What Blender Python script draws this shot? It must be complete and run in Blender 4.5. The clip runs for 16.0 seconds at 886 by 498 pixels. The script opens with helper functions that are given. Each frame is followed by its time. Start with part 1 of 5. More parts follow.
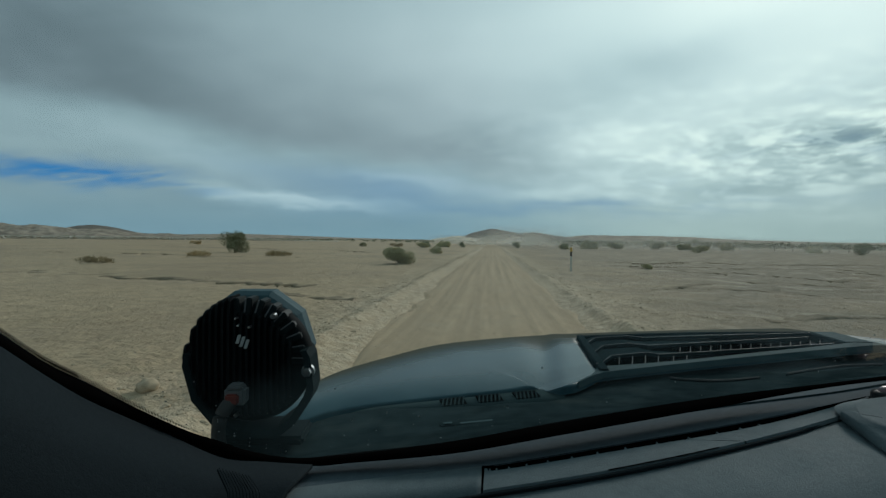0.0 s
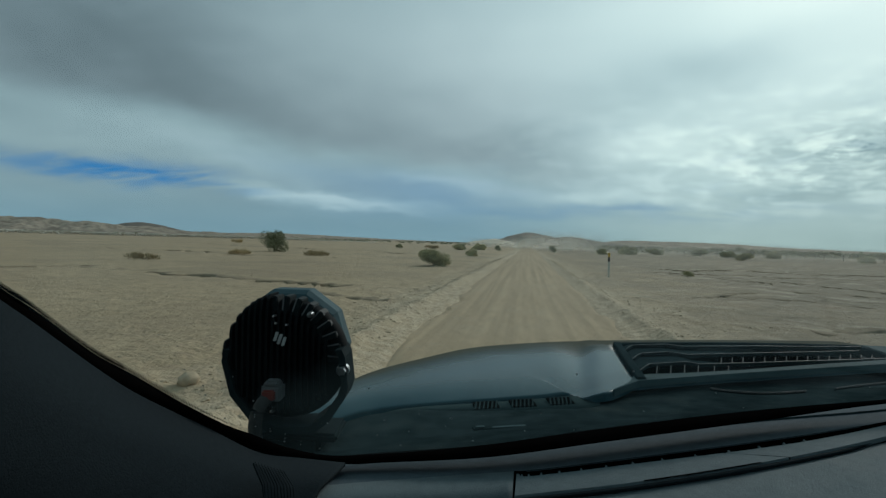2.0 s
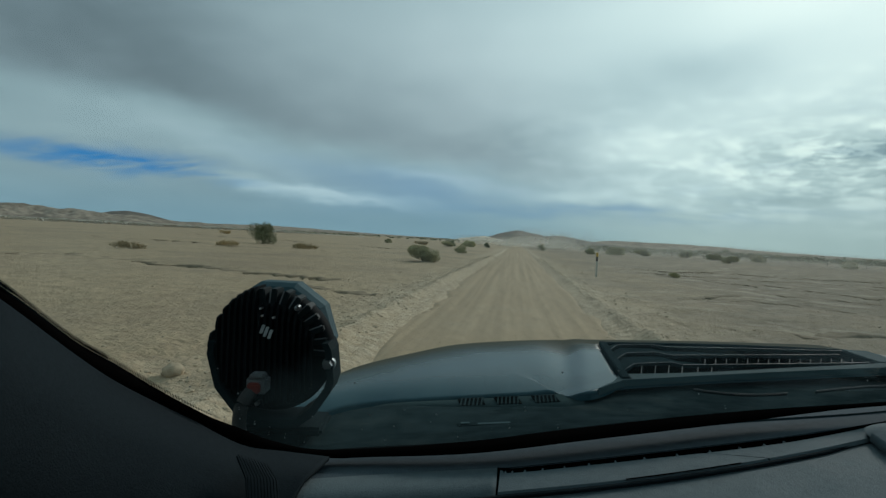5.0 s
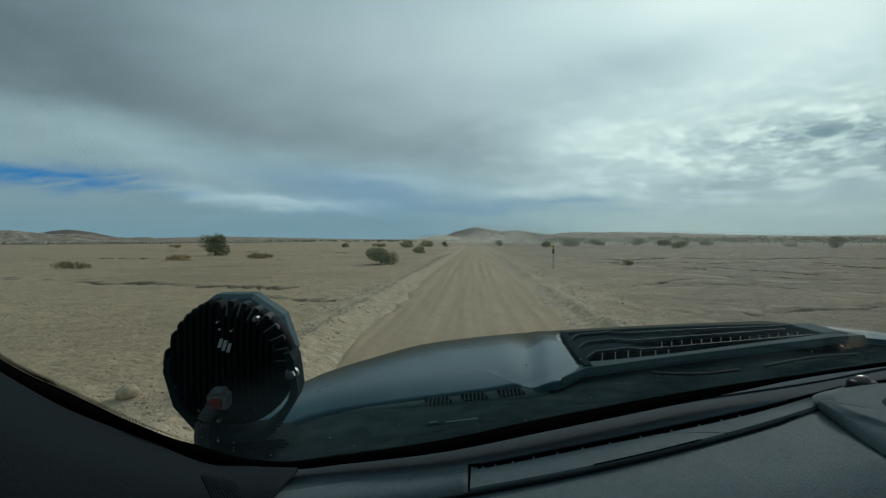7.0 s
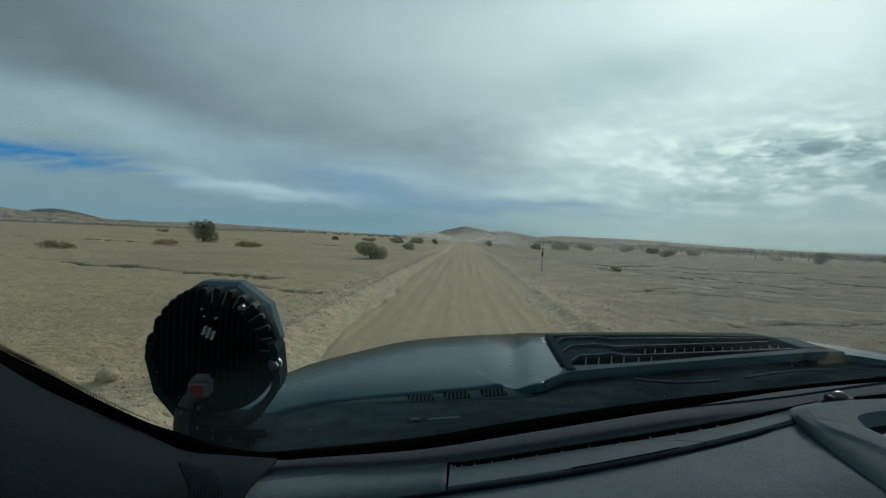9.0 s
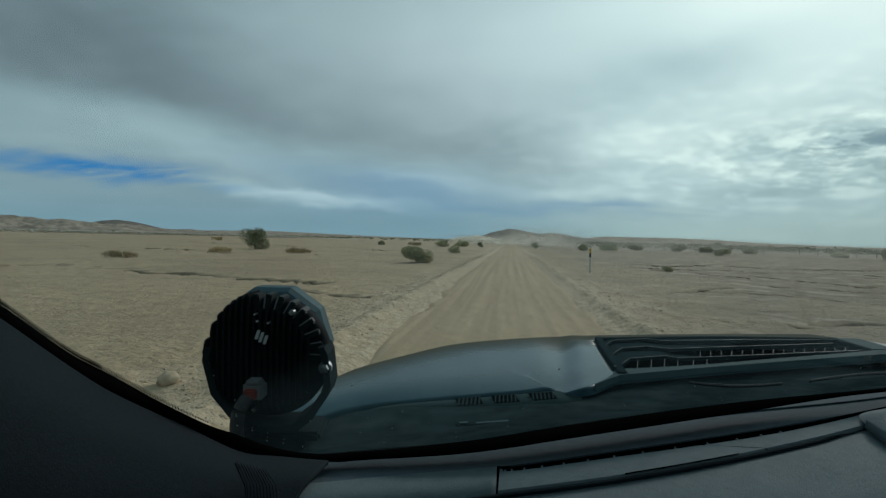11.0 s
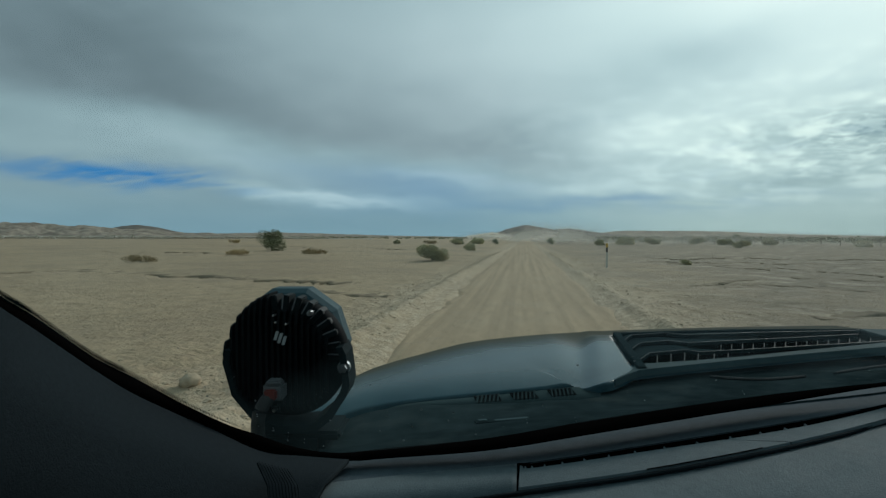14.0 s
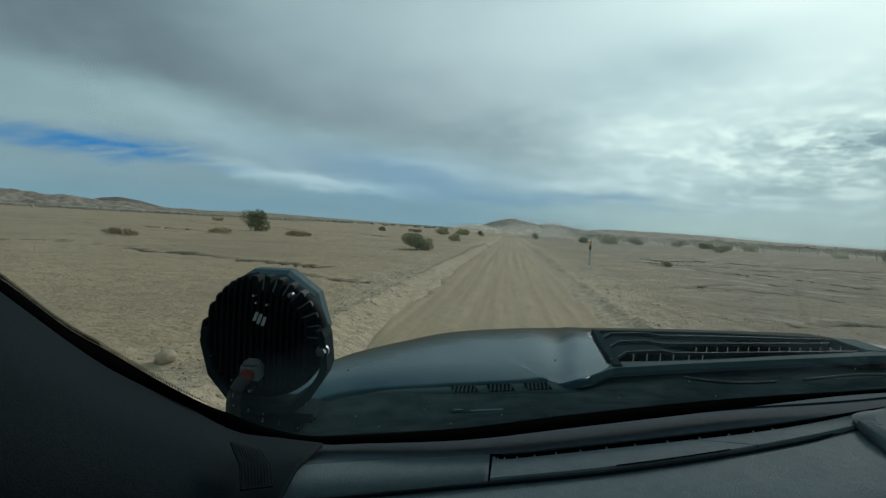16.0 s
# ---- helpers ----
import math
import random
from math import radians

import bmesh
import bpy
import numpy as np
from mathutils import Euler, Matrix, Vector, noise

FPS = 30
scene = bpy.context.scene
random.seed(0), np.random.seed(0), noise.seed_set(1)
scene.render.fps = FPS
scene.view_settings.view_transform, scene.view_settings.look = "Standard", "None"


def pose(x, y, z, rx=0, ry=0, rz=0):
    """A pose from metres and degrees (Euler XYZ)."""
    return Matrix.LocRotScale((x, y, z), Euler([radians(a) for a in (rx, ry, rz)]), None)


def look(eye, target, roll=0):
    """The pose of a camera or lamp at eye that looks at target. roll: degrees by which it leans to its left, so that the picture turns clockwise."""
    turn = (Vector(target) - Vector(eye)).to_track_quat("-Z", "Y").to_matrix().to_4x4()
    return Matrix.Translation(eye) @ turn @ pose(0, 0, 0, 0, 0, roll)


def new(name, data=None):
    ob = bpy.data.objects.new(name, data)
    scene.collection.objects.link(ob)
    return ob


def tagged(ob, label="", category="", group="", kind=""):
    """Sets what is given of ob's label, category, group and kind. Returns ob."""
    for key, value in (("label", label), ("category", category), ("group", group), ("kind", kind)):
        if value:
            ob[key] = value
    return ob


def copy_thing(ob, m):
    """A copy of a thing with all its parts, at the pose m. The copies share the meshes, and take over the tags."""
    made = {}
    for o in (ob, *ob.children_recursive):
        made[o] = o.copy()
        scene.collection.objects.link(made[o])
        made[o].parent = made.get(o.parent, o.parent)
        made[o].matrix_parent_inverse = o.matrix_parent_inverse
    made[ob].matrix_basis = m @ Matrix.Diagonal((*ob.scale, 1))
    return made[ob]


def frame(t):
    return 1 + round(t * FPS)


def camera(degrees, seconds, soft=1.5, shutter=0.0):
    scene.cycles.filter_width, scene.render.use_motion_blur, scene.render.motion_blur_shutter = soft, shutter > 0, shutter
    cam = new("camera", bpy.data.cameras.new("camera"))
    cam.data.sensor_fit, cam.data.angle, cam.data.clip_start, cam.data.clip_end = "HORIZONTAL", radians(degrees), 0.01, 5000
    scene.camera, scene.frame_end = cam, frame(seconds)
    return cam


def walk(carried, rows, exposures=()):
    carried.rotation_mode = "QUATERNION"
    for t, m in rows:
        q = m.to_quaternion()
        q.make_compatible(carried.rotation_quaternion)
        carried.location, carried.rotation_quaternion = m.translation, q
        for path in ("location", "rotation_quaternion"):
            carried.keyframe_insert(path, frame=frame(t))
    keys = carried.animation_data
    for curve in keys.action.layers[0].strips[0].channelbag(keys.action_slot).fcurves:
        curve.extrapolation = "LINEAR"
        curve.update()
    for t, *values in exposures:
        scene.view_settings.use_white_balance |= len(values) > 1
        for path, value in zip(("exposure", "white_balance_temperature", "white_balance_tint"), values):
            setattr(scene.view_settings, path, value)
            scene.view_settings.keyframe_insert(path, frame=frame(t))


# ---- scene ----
EYE = 1.6          # height of the lens above the ground

# ---- camera: it sits by the windscreen's corner and turns with the jolts ----
PATH = [
    (0, 4.56, -0.90, 0.64),
    (0.5, 5.60, -0.87, 1.07),
    (1, 6.99, -0.69, 1.54),
    (1.5, 7.22, -0.98, 1.66),
    (2, 8.16, -0.72, 1.65),
    (2.5, 7.53, -1.01, 2.70),
    (3, 7.67, -0.79, 1.11),
    (3.5, 8.55, -0.80, 1.51),
    (4, 8.20, -0.85, 2.06),
    (6.5, 4.95, -1.22, 2.08),
    (7, 2.83, -0.96, -0.29),
    (7.5, 1.94, -0.79, 2.28),
    (8, 3.74, -1.40, 1.95),
    (8.5, 3.25, -1.34, 2.19),
    (9, 1.79, -1.17, 2.52),
    (9.5, 3.87, -1.31, 0.91),
    (10, 5.32, -1.02, 1.14),
    (12.5, 7.90, -1.12, 1.65),
    (13, 8.47, -1.48, 2.55),
    (13.5, 7.72, -1.21, 1.39),
    (14, 7.94, -1.23, 0.15),
    (14.5, 6.97, -1.23, 3.08),
    (15, 6.10, -0.93, 3.61),
    (15.5, 5.30, -0.90, 2.70),
    (16, 6.36, -2.24, 3.25),
]
cam = camera(76, 16.0, soft=1.4)
walk(cam, [(t, pose(0, 0, EYE, 90 + p, 0, y) @ pose(0, 0, 0, 0, 0, r)) for t, y, p, r in PATH],
     [(0, 0.0), (4, 0.03), (6.5, -0.02), (7.5, -0.06), (9, -0.03), (10, 0.0), (12.5, 0.02), (14, 0.06), (16, 0.08)])

# ---- world: veiled sun, high cloud sheets, blue gaps near the skyline ----
SUN_AZ, SUN_EL = 27.0, 27.0      # degrees right of the road, above the skyline
world = bpy.data.worlds.new("desert_sky")
scene.world = world
world.use_nodes = True
wn, wl = world.node_tree.nodes, world.node_tree.links
wn.clear()


def wnode(kind, **props):
    n = wn.new(kind)
    for key, value in props.items():
        setattr(n, key, value)
    return n


def wmath(op, a, b=None, c=None, clamp=False):
    n = wn.new("ShaderNodeMath")
    n.operation, n.use_clamp = op, clamp
    for i, v in enumerate((a, b, c)):
        if v is None:
            continue
        if isinstance(v, (int, float)):
            n.inputs[i].default_value = v
        else:
            wl.new(v, n.inputs[i])
    return n.outputs[0]


def wmix(fac, a, b):
    n = wn.new("ShaderNodeMix")
    n.data_type = "RGBA"
    for i, v in ((0, fac), (6, a), (7, b)):
        if isinstance(v, (int, float)):
            n.inputs[i].default_value = v
        elif isinstance(v, tuple):
            n.inputs[i].default_value = (*v, 1)
        else:
            wl.new(v, n.inputs[i])
    return n.outputs[2]


def wnoise(vec, scale, detail, rough=0.55, distort=0.0):
    n = wn.new("ShaderNodeTexNoise")
    n.inputs["Scale"].default_value, n.inputs["Detail"].default_value = scale, detail
    n.inputs["Roughness"].default_value, n.inputs["Distortion"].default_value = rough, distort
    wl.new(vec, n.inputs["Vector"])
    return n.outputs[0]


def wramp(v, a, b):
    n = wn.new("ShaderNodeMapRange")
    n.interpolation_type = "SMOOTHSTEP"
    wl.new(v, n.inputs[0])
    n.inputs[1].default_value, n.inputs[2].default_value = a, b
    return n.outputs[0]


coord = wnode("ShaderNodeTexCoord")
split = wnode("ShaderNodeSeparateXYZ")
wl.new(coord.outputs["Generated"], split.inputs[0])
dx, dy, dz = split.outputs
AZ = wmath("MULTIPLY", wmath("ARCTAN2", dx, dy), 57.29578)
EL = wmath("MULTIPLY", wmath("ARCSINE", dz), 57.29578)
# the cloud sheet lies flat overhead, so its pattern closes up towards the skyline
over = wmath("ADD", wmath("MAXIMUM", dz, 0.0), 0.22)
sheet = wnode("ShaderNodeCombineXYZ")
wl.new(wmath("DIVIDE", dx, over), sheet.inputs[0])
wl.new(wmath("MULTIPLY", wmath("DIVIDE", dy, over), 0.8), sheet.inputs[1])
SHEET = sheet.outputs[0]
wob1 = wmath("SUBTRACT", wnoise(SHEET, 0.8, 4), 0.5)
wob2 = wmath("SUBTRACT", wnoise(SHEET, 1.3, 5, 0.6), 0.5)
AZW = wmath("ADD", AZ, wmath("MULTIPLY", wob1, 14.0))
ELW = wmath("ADD", EL, wmath("MULTIPLY", wob2, 5.0))


def mass(az, el, wa, we, lean=0.0):
    """A soft cloud bank (or gap) round a direction of the sky; lean: degrees it sinks per degree to the right."""
    a = wmath("DIVIDE", wmath("SUBTRACT", AZW, az), wa)
    drop = wmath("MULTIPLY", wmath("SUBTRACT", AZ, az), lean)
    e = wmath("DIVIDE", wmath("SUBTRACT", wmath("ADD", ELW, drop), el), we)
    r2 = wmath("ADD", wmath("MULTIPLY", a, a), wmath("MULTIPLY", e, e))
    return wmath("POWER", 2.71828, wmath("MULTIPLY", r2, -1.0))


def add_all(first, *terms):
    out = first
    for amount, field in terms:
        out = wmath("ADD", out, wmath("MULTIPLY", field, amount))
    return out


sun_dir = Vector((math.sin(radians(SUN_AZ)) * math.cos(radians(SUN_EL)),
                  math.cos(radians(SUN_AZ)) * math.cos(radians(SUN_EL)), math.sin(radians(SUN_EL))))
dotn = wnode("ShaderNodeVectorMath", operation="DOT_PRODUCT")
wl.new(coord.outputs["Generated"], dotn.inputs[0])
dotn.inputs[1].default_value = sun_dir
toward = wmath("MAXIMUM", dotn.outputs["Value"], 0.0)
glow_wide = wmath("POWER", toward, 9.0)
glow_near = wmath("POWER", toward, 45.0)
fine = wmath("SUBTRACT", wnoise(SHEET, 2.2, 8, 0.62, 0.3), 0.5)
broad = wmath("SUBTRACT", wnoise(SHEET, 0.7, 3), 0.5)
streak = wnode("ShaderNodeMapping")
wl.new(SHEET, streak.inputs[0])
streak.inputs["Rotation"].default_value = (0, 0, radians(35))
streak.inputs["Scale"].default_value = (0.5, 2.2, 1)
wisps = wmath("SUBTRACT", wnoise(streak.outputs[0], 1.1, 8, 0.65, 0.5), 0.5)
flat = wnode("ShaderNodeCombineXYZ")        # bearing and height, for low clouds seen edge on
wl.new(wmath("MULTIPLY", AZ, 0.085), flat.inputs[0])
wl.new(wmath("MULTIPLY", EL, 0.21), flat.inputs[1])
low_cloud = wnoise(flat.outputs[0], 3.4, 14, 0.62, 0.15)
puffs = wmath("ADD", wmath("MULTIPLY", wramp(low_cloud, 0.44, 0.66), 0.85), wmath("MULTIPLY", wramp(wnoise(SHEET, 3.4, 9, 0.62, 0.2), 0.46, 0.66), 0.25))
right_low = mass(34, 7.5, 24, 5.5)
broken = wramp(wnoise(flat.outputs[0], 5.5, 14, 0.66, 0.35), 0.47, 0.57)     # torn bright rims low under the sun
# the edge of the grey deck sinks from left to right; the deck thins out above it
above = wmath("SUBTRACT", ELW, wmath("SUBTRACT", 6.8, wmath("MULTIPLY", wmath("ADD", AZW, 5.0), 0.13)))
thin = wmath("DIVIDE", wmath("MAXIMUM", wmath("SUBTRACT", above, 2.0), 0.0), 13.0)
deck = wmath("MULTIPLY", wramp(above, -0.9, 2.0), wmath("POWER", 2.71828, wmath("MULTIPLY", wmath("MULTIPLY", thin, thin), -1.0)))
deck = wmath("MULTIPLY", deck, wramp(AZ, 14.0, -8.0))
bright = add_all(0.370,
                 (0.60, glow_wide), (0.12, glow_near), (0.16, fine), (0.10, broad), (0.10, wisps),
                 (-0.105, deck), (-0.03, mass(4.5, 9.6, 6.5, 2.6, 0.1)), (0.045, mass(1, 18.5, 12, 5)), (0.045, mass(-27, 19, 8, 4)), (-0.10, mass(19, 16.2, 8, 2.4, -0.05)), (0.15, mass(-24, 4.2, 4.5, 0.6, 0.05)), (0.15, mass(-15, 3.5, 5, 0.4, 0.15)), (0.05, mass(-40, 7.4, 9, 1.2, 0.1)), (-0.02, mass(-42, 19, 15, 6.0, 0.1)), (-0.075, mass(3, 8.6, 8, 2.2, 0.08)), (-0.14, mass(17, 16.0, 9, 2.2, -0.1)), (0.075, mass(-14, 20, 13, 5.5)),
                 (0.085, mass(-9, 15, 13, 7.0)), (-0.055, mass(-40, 16, 11, 9.0)), (0.06, mass(13, 8, 9, 4.0)), (0.08, mass(-33, 8.6, 13, 1.8, 0.24)), (0.20, mass(-18, 4.0, 9, 0.55, 0.08)), (0.05, mass(-29, 8.2, 14, 1.6, 0.13)), (0.10, mass(-8, 5.8, 7, 0.5, 0.1)),
                 (0.38, wmath("MULTIPLY", right_low, puffs)), (-0.09, right_low), (0.20, wmath("MULTIPLY", wmath("SUBTRACT", broken, 0.5), mass(29, 8.6, 11, 2.4))),
                 (0.16, mass(11, 9.0, 6, 1.8)), (0.12, mass(7, 4.6, 9, 0.6)), (-0.20, mass(30, 8.8, 6, 1.0)), (-0.22, mass(36, 6.6, 7, 1.2)), (-0.10, mass(24, 5.2, 7, 0.7)))
bright = wmath("MAXIMUM", bright, 0.07)
cloud = wnode("ShaderNodeCombineColor")
wl.new(wmath("MULTIPLY", bright, wmath("ADD", wmath("MULTIPLY", deck, 0.055), wmath("ADD", wmath("MULTIPLY", bright, 0.225), 0.603))), cloud.inputs[0])
wl.new(wmath("MULTIPLY", bright, 0.985), cloud.inputs[1])
wl.new(wmath("MULTIPLY", bright, wmath("SUBTRACT", wmath("SUBTRACT", 1.165, wmath("MULTIPLY", right_low, 0.045)), wmath("MULTIPLY", bright, 0.20))), cloud.inputs[2])
nishita = wnode("ShaderNodeTexSky", sky_type="NISHITA", sun_disc=False)
nishita.sun_elevation, nishita.sun_rotation = radians(SUN_EL), radians(SUN_AZ)
clear = wmix(0.96, wmix(0.9, nishita.outputs[0], (0.0, 0.0, 0.0)), (0.016, 0.185, 0.46))
torn = wramp(wnoise(streak.outputs[0], 2.6, 7, 0.6, 0.4), 0.34, 0.56)
gap = add_all(0.0, (1.2, wmath("MULTIPLY", torn, mass(-38.5, 5.3, 8, 0.95, 0.05))), (0.35, wmath("MULTIPLY", torn, mass(-29, 4.6, 5, 0.55, 0.06))),
              (0.36, mass(-10, 4.0, 10, 2.2)), (0.20, mass(-18, 6.4, 12, 1.5, 0.1)),
              (0.6, wmath("MULTIPLY", torn, mass(10, 3.2, 14, 0.8))), (0.18, wmath("MULTIPLY", right_low, wramp(wnoise(SHEET, 3.0, 6, 0.6), 0.5, 0.7))))
sky = wmix(wmath("MULTIPLY", gap, 0.85, clamp=True), cloud.outputs[0], clear)
hazy = wramp(EL, 6.0, 0.6)
sky = wmix(wmath("MULTIPLY", hazy, 0.72), sky, wmix(wramp(AZ, -6.0, 20.0), (0.165, 0.305, 0.385), (0.36, 0.490, 0.475)))
back = wnode("ShaderNodeBackground")
back.inputs[1].default_value = 1.0
wl.new(sky, back.inputs[0])
wout = wnode("ShaderNodeOutputWorld")
wl.new(back.outputs[0], wout.inputs[0])

sun = new("sun", bpy.data.lights.new("sun", "SUN"))
sun.data.energy, sun.data.angle, sun.data.color = 1.5, radians(14), (1.0, 0.96, 0.9)
sun.matrix_world = look((0, 0, 60), Vector((0, 0, 60)) - sun_dir)


# ---- materials ----
def material(name, base, second=None, scale=8.0, detail=6.0, rough=0.8, metal=0.0, bump=0.0, bump_scale=60.0, depth=0.02, coat=0.0,
             stain=None, speck=None, streak=None, stain_scale=1.2, stain_range=(0.5, 0.7), rough2=None, spec=0.5, rand=0.0, crust=None, front_reflection=None, shoulder=None):
    """Principled surface: two tones by fine noise, stains by broad noise, relief by bump; rand: tone varied per object."""
    m = bpy.data.materials.new(name)
    m.use_nodes = True
    nodes, links = m.node_tree.nodes, m.node_tree.links
    b = nodes["Principled BSDF"]
    b.inputs["Roughness"].default_value, b.inputs["Metallic"].default_value = rough, metal
    b.inputs["Specular IOR Level"].default_value = spec
    b.inputs["Coat Weight"].default_value, b.inputs["Coat Roughness"].default_value = coat, 0.12
    tc = nodes.new("ShaderNodeTexCoord")

    def noise_node(s, d):
        n = nodes.new("ShaderNodeTexNoise")
        n.inputs["Scale"].default_value, n.inputs["Detail"].default_value = s, d
        n.inputs["Roughness"].default_value = 0.6
        links.new(tc.outputs["Object"], n.inputs["Vector"])
        return n.outputs[0]

    def mixer(f, a, c):
        n = nodes.new("ShaderNodeMix")
        n.data_type = "RGBA"
        links.new(f, n.inputs[0])
        for i, v in ((6, a), (7, c)):
            if isinstance(v, tuple):
                n.inputs[i].default_value = (*v, 1)
            else:
                links.new(v, n.inputs[i])
        return n.outputs[2]

    def ramp(v, a, c):
        n = nodes.new("ShaderNodeMapRange")
        links.new(v, n.inputs[0])
        n.inputs[1].default_value, n.inputs[2].default_value = a, c
        return n.outputs[0]

    fine_n = noise_node(scale, detail)
    col = mixer(ramp(fine_n, 0.32, 0.68), base, second or tuple(v * 0.75 for v in base))
    if stain:
        col = mixer(ramp(noise_node(stain_scale, 5), *stain_range), col, stain)
    if streak:
        mp = nodes.new("ShaderNodeMapping")
        mp.inputs["Scale"].default_value = (1.0, 0.012, 1.0)
        links.new(tc.outputs["Object"], mp.inputs[0])
        sn = nodes.new("ShaderNodeTexNoise")
        sn.inputs["Scale"].default_value, sn.inputs["Detail"].default_value = streak[1], 6
        links.new(mp.outputs[0], sn.inputs["Vector"])
        col = mixer(ramp(sn.outputs[0], 0.42, 0.60), col, streak[0])
    if speck:
        col = mixer(ramp(noise_node(speck[1], 3), 0.64, 0.76), col, speck[0])
        col = mixer(ramp(noise_node(speck[1] * 0.23, 6), 0.58, 0.76), col, tuple(v * 1.15 for v in speck[0]))
    if crust:                # a belt of greyer, cracked crust along the right of the track
        sep, add, mul = nodes.new("ShaderNodeSeparateXYZ"), nodes.new("ShaderNodeMath"), nodes.new("ShaderNodeMath")
        links.new(tc.outputs["Object"], sep.inputs[0])
        add.operation, mul.operation = "MULTIPLY_ADD", "MULTIPLY"
        links.new(noise_node(0.22, 9), add.inputs[0])
        add.inputs[1].default_value = 34.0
        links.new(sep.outputs[0], add.inputs[2])
        links.new(ramp(add.outputs[0], 14.0, 28.0), mul.inputs[0])
        mul.inputs[1].default_value = 0.85
        belt = mixer(ramp(noise_node(0.55, 8), 0.52, 0.66), crust, (0.40, 0.335, 0.25))
        # broken plates of dried mud: dark joints where the crust has split
        warp = nodes.new("ShaderNodeVectorMath")
        warp.operation = "MULTIPLY_ADD"
        wob = nodes.new("ShaderNodeTexNoise")
        wob.inputs["Scale"].default_value, wob.inputs["Detail"].default_value = 0.9, 6
        links.new(tc.outputs["Object"], wob.inputs["Vector"])
        links.new(wob.outputs["Color"], warp.inputs[0])
        warp.inputs[1].default_value = (1.6, 1.6, 0.0)
        links.new(tc.outputs["Object"], warp.inputs[2])
        cells = nodes.new("ShaderNodeTexVoronoi")
        cells.feature = "DISTANCE_TO_EDGE"
        cells.inputs["Scale"].default_value = 0.62
        links.new(warp.outputs[0], cells.inputs["Vector"])
        split_n = nodes.new("ShaderNodeMath")
        split_n.operation = "MULTIPLY"
        links.new(ramp(cells.outputs["Distance"], 0.075, 0.02), split_n.inputs[0])
        links.new(ramp(noise_node(0.35, 4), 0.46, 0.58), split_n.inputs[1])
        belt = mixer(split_n.outputs[0], belt, (0.165, 0.130, 0.092))
        col = mixer(mul.outputs[0], col, belt)
    if shoulder:             # bleached, trampled grit thrown up along both sides of a track
        sep, side, band, rough_n, amount = (nodes.new("ShaderNode" + k) for k in ("SeparateXYZ", "Math", "Math", "Math", "Math"))
        links.new(tc.outputs["Object"], sep.inputs[0])
        side.operation, band.operation, rough_n.operation, amount.operation = "ABSOLUTE", "MULTIPLY_ADD", "MULTIPLY", "MULTIPLY"
        links.new(sep.outputs[0], side.inputs[0])
        links.new(noise_node(0.9, 8), band.inputs[0])
        band.inputs[1].default_value = 3.4
        links.new(side.outputs[0], band.inputs[2])
        links.new(ramp(band.outputs[0], 6.2, 4.2), rough_n.inputs[0])
        links.new(ramp(noise_node(5.0, 7), 0.36, 0.60), rough_n.inputs[1])
        links.new(rough_n.outputs[0], amount.inputs[0])
        amount.inputs[1].default_value = 0.75
        col = mixer(amount.outputs[0], col, shoulder)
    if front_reflection:           # brown ground reflection, with some dust, painted along a bonnet's leading edge
        sep = nodes.new("ShaderNodeSeparateXYZ")
        links.new(tc.outputs["Object"], sep.inputs[0])

        def calc(op, a, c):
            n = nodes.new("ShaderNodeMath")
            n.operation = op
            for i, v in enumerate((a, c)):
                if isinstance(v, float):
                    n.inputs[i].default_value = v
                else:
                    links.new(v, n.inputs[i])
            return n.outputs[0]

        sq = calc("MULTIPLY", sep.outputs[0], sep.outputs[0])
        way = calc("ADD", sep.outputs[1], calc("MULTIPLY", calc("MULTIPLY", sq, sq), 0.9))
        way = calc("ADD", way, calc("MULTIPLY", noise_node(6.0, 6), 0.16))
        mask = calc("MULTIPLY", ramp(way, 1.20, 1.46), 0.92)
        col = mixer(mask, col, front_reflection)
        dull = mask
        links.new(calc("MULTIPLY", calc("SUBTRACT", 1.0, mask), spec), b.inputs["Specular IOR Level"])
    if rand:
        info = nodes.new("ShaderNodeObjectInfo")
        hsv = nodes.new("ShaderNodeHueSaturation")
        links.new(col, hsv.inputs["Color"])
        mr = nodes.new("ShaderNodeMapRange")
        links.new(info.outputs["Random"], mr.inputs[0])
        mr.inputs[3].default_value, mr.inputs[4].default_value = 1 - rand, 1 + rand
        links.new(mr.outputs[0], hsv.inputs["Value"])
        col = hsv.outputs[0]
    links.new(col, b.inputs["Base Color"])
    if rough2 is not None:
        mr = nodes.new("ShaderNodeMapRange")
        links.new(noise_node(scale * 0.4, 5), mr.inputs[0])
        mr.inputs[1].default_value, mr.inputs[2].default_value = 0.35, 0.7
        mr.inputs[3].default_value, mr.inputs[4].default_value = rough, rough2
        if front_reflection:
            links.new(calc("MAXIMUM", mr.outputs[0], dull), b.inputs["Roughness"])
        else:
            links.new(mr.outputs[0], b.inputs["Roughness"])
    if bump:
        bn = nodes.new("ShaderNodeBump")
        bn.inputs["Strength"].default_value, bn.inputs["Distance"].default_value = bump, depth
        links.new(noise_node(bump_scale, 4), bn.inputs["Height"])
        links.new(bn.outputs[0], b.inputs["Normal"])
    return m


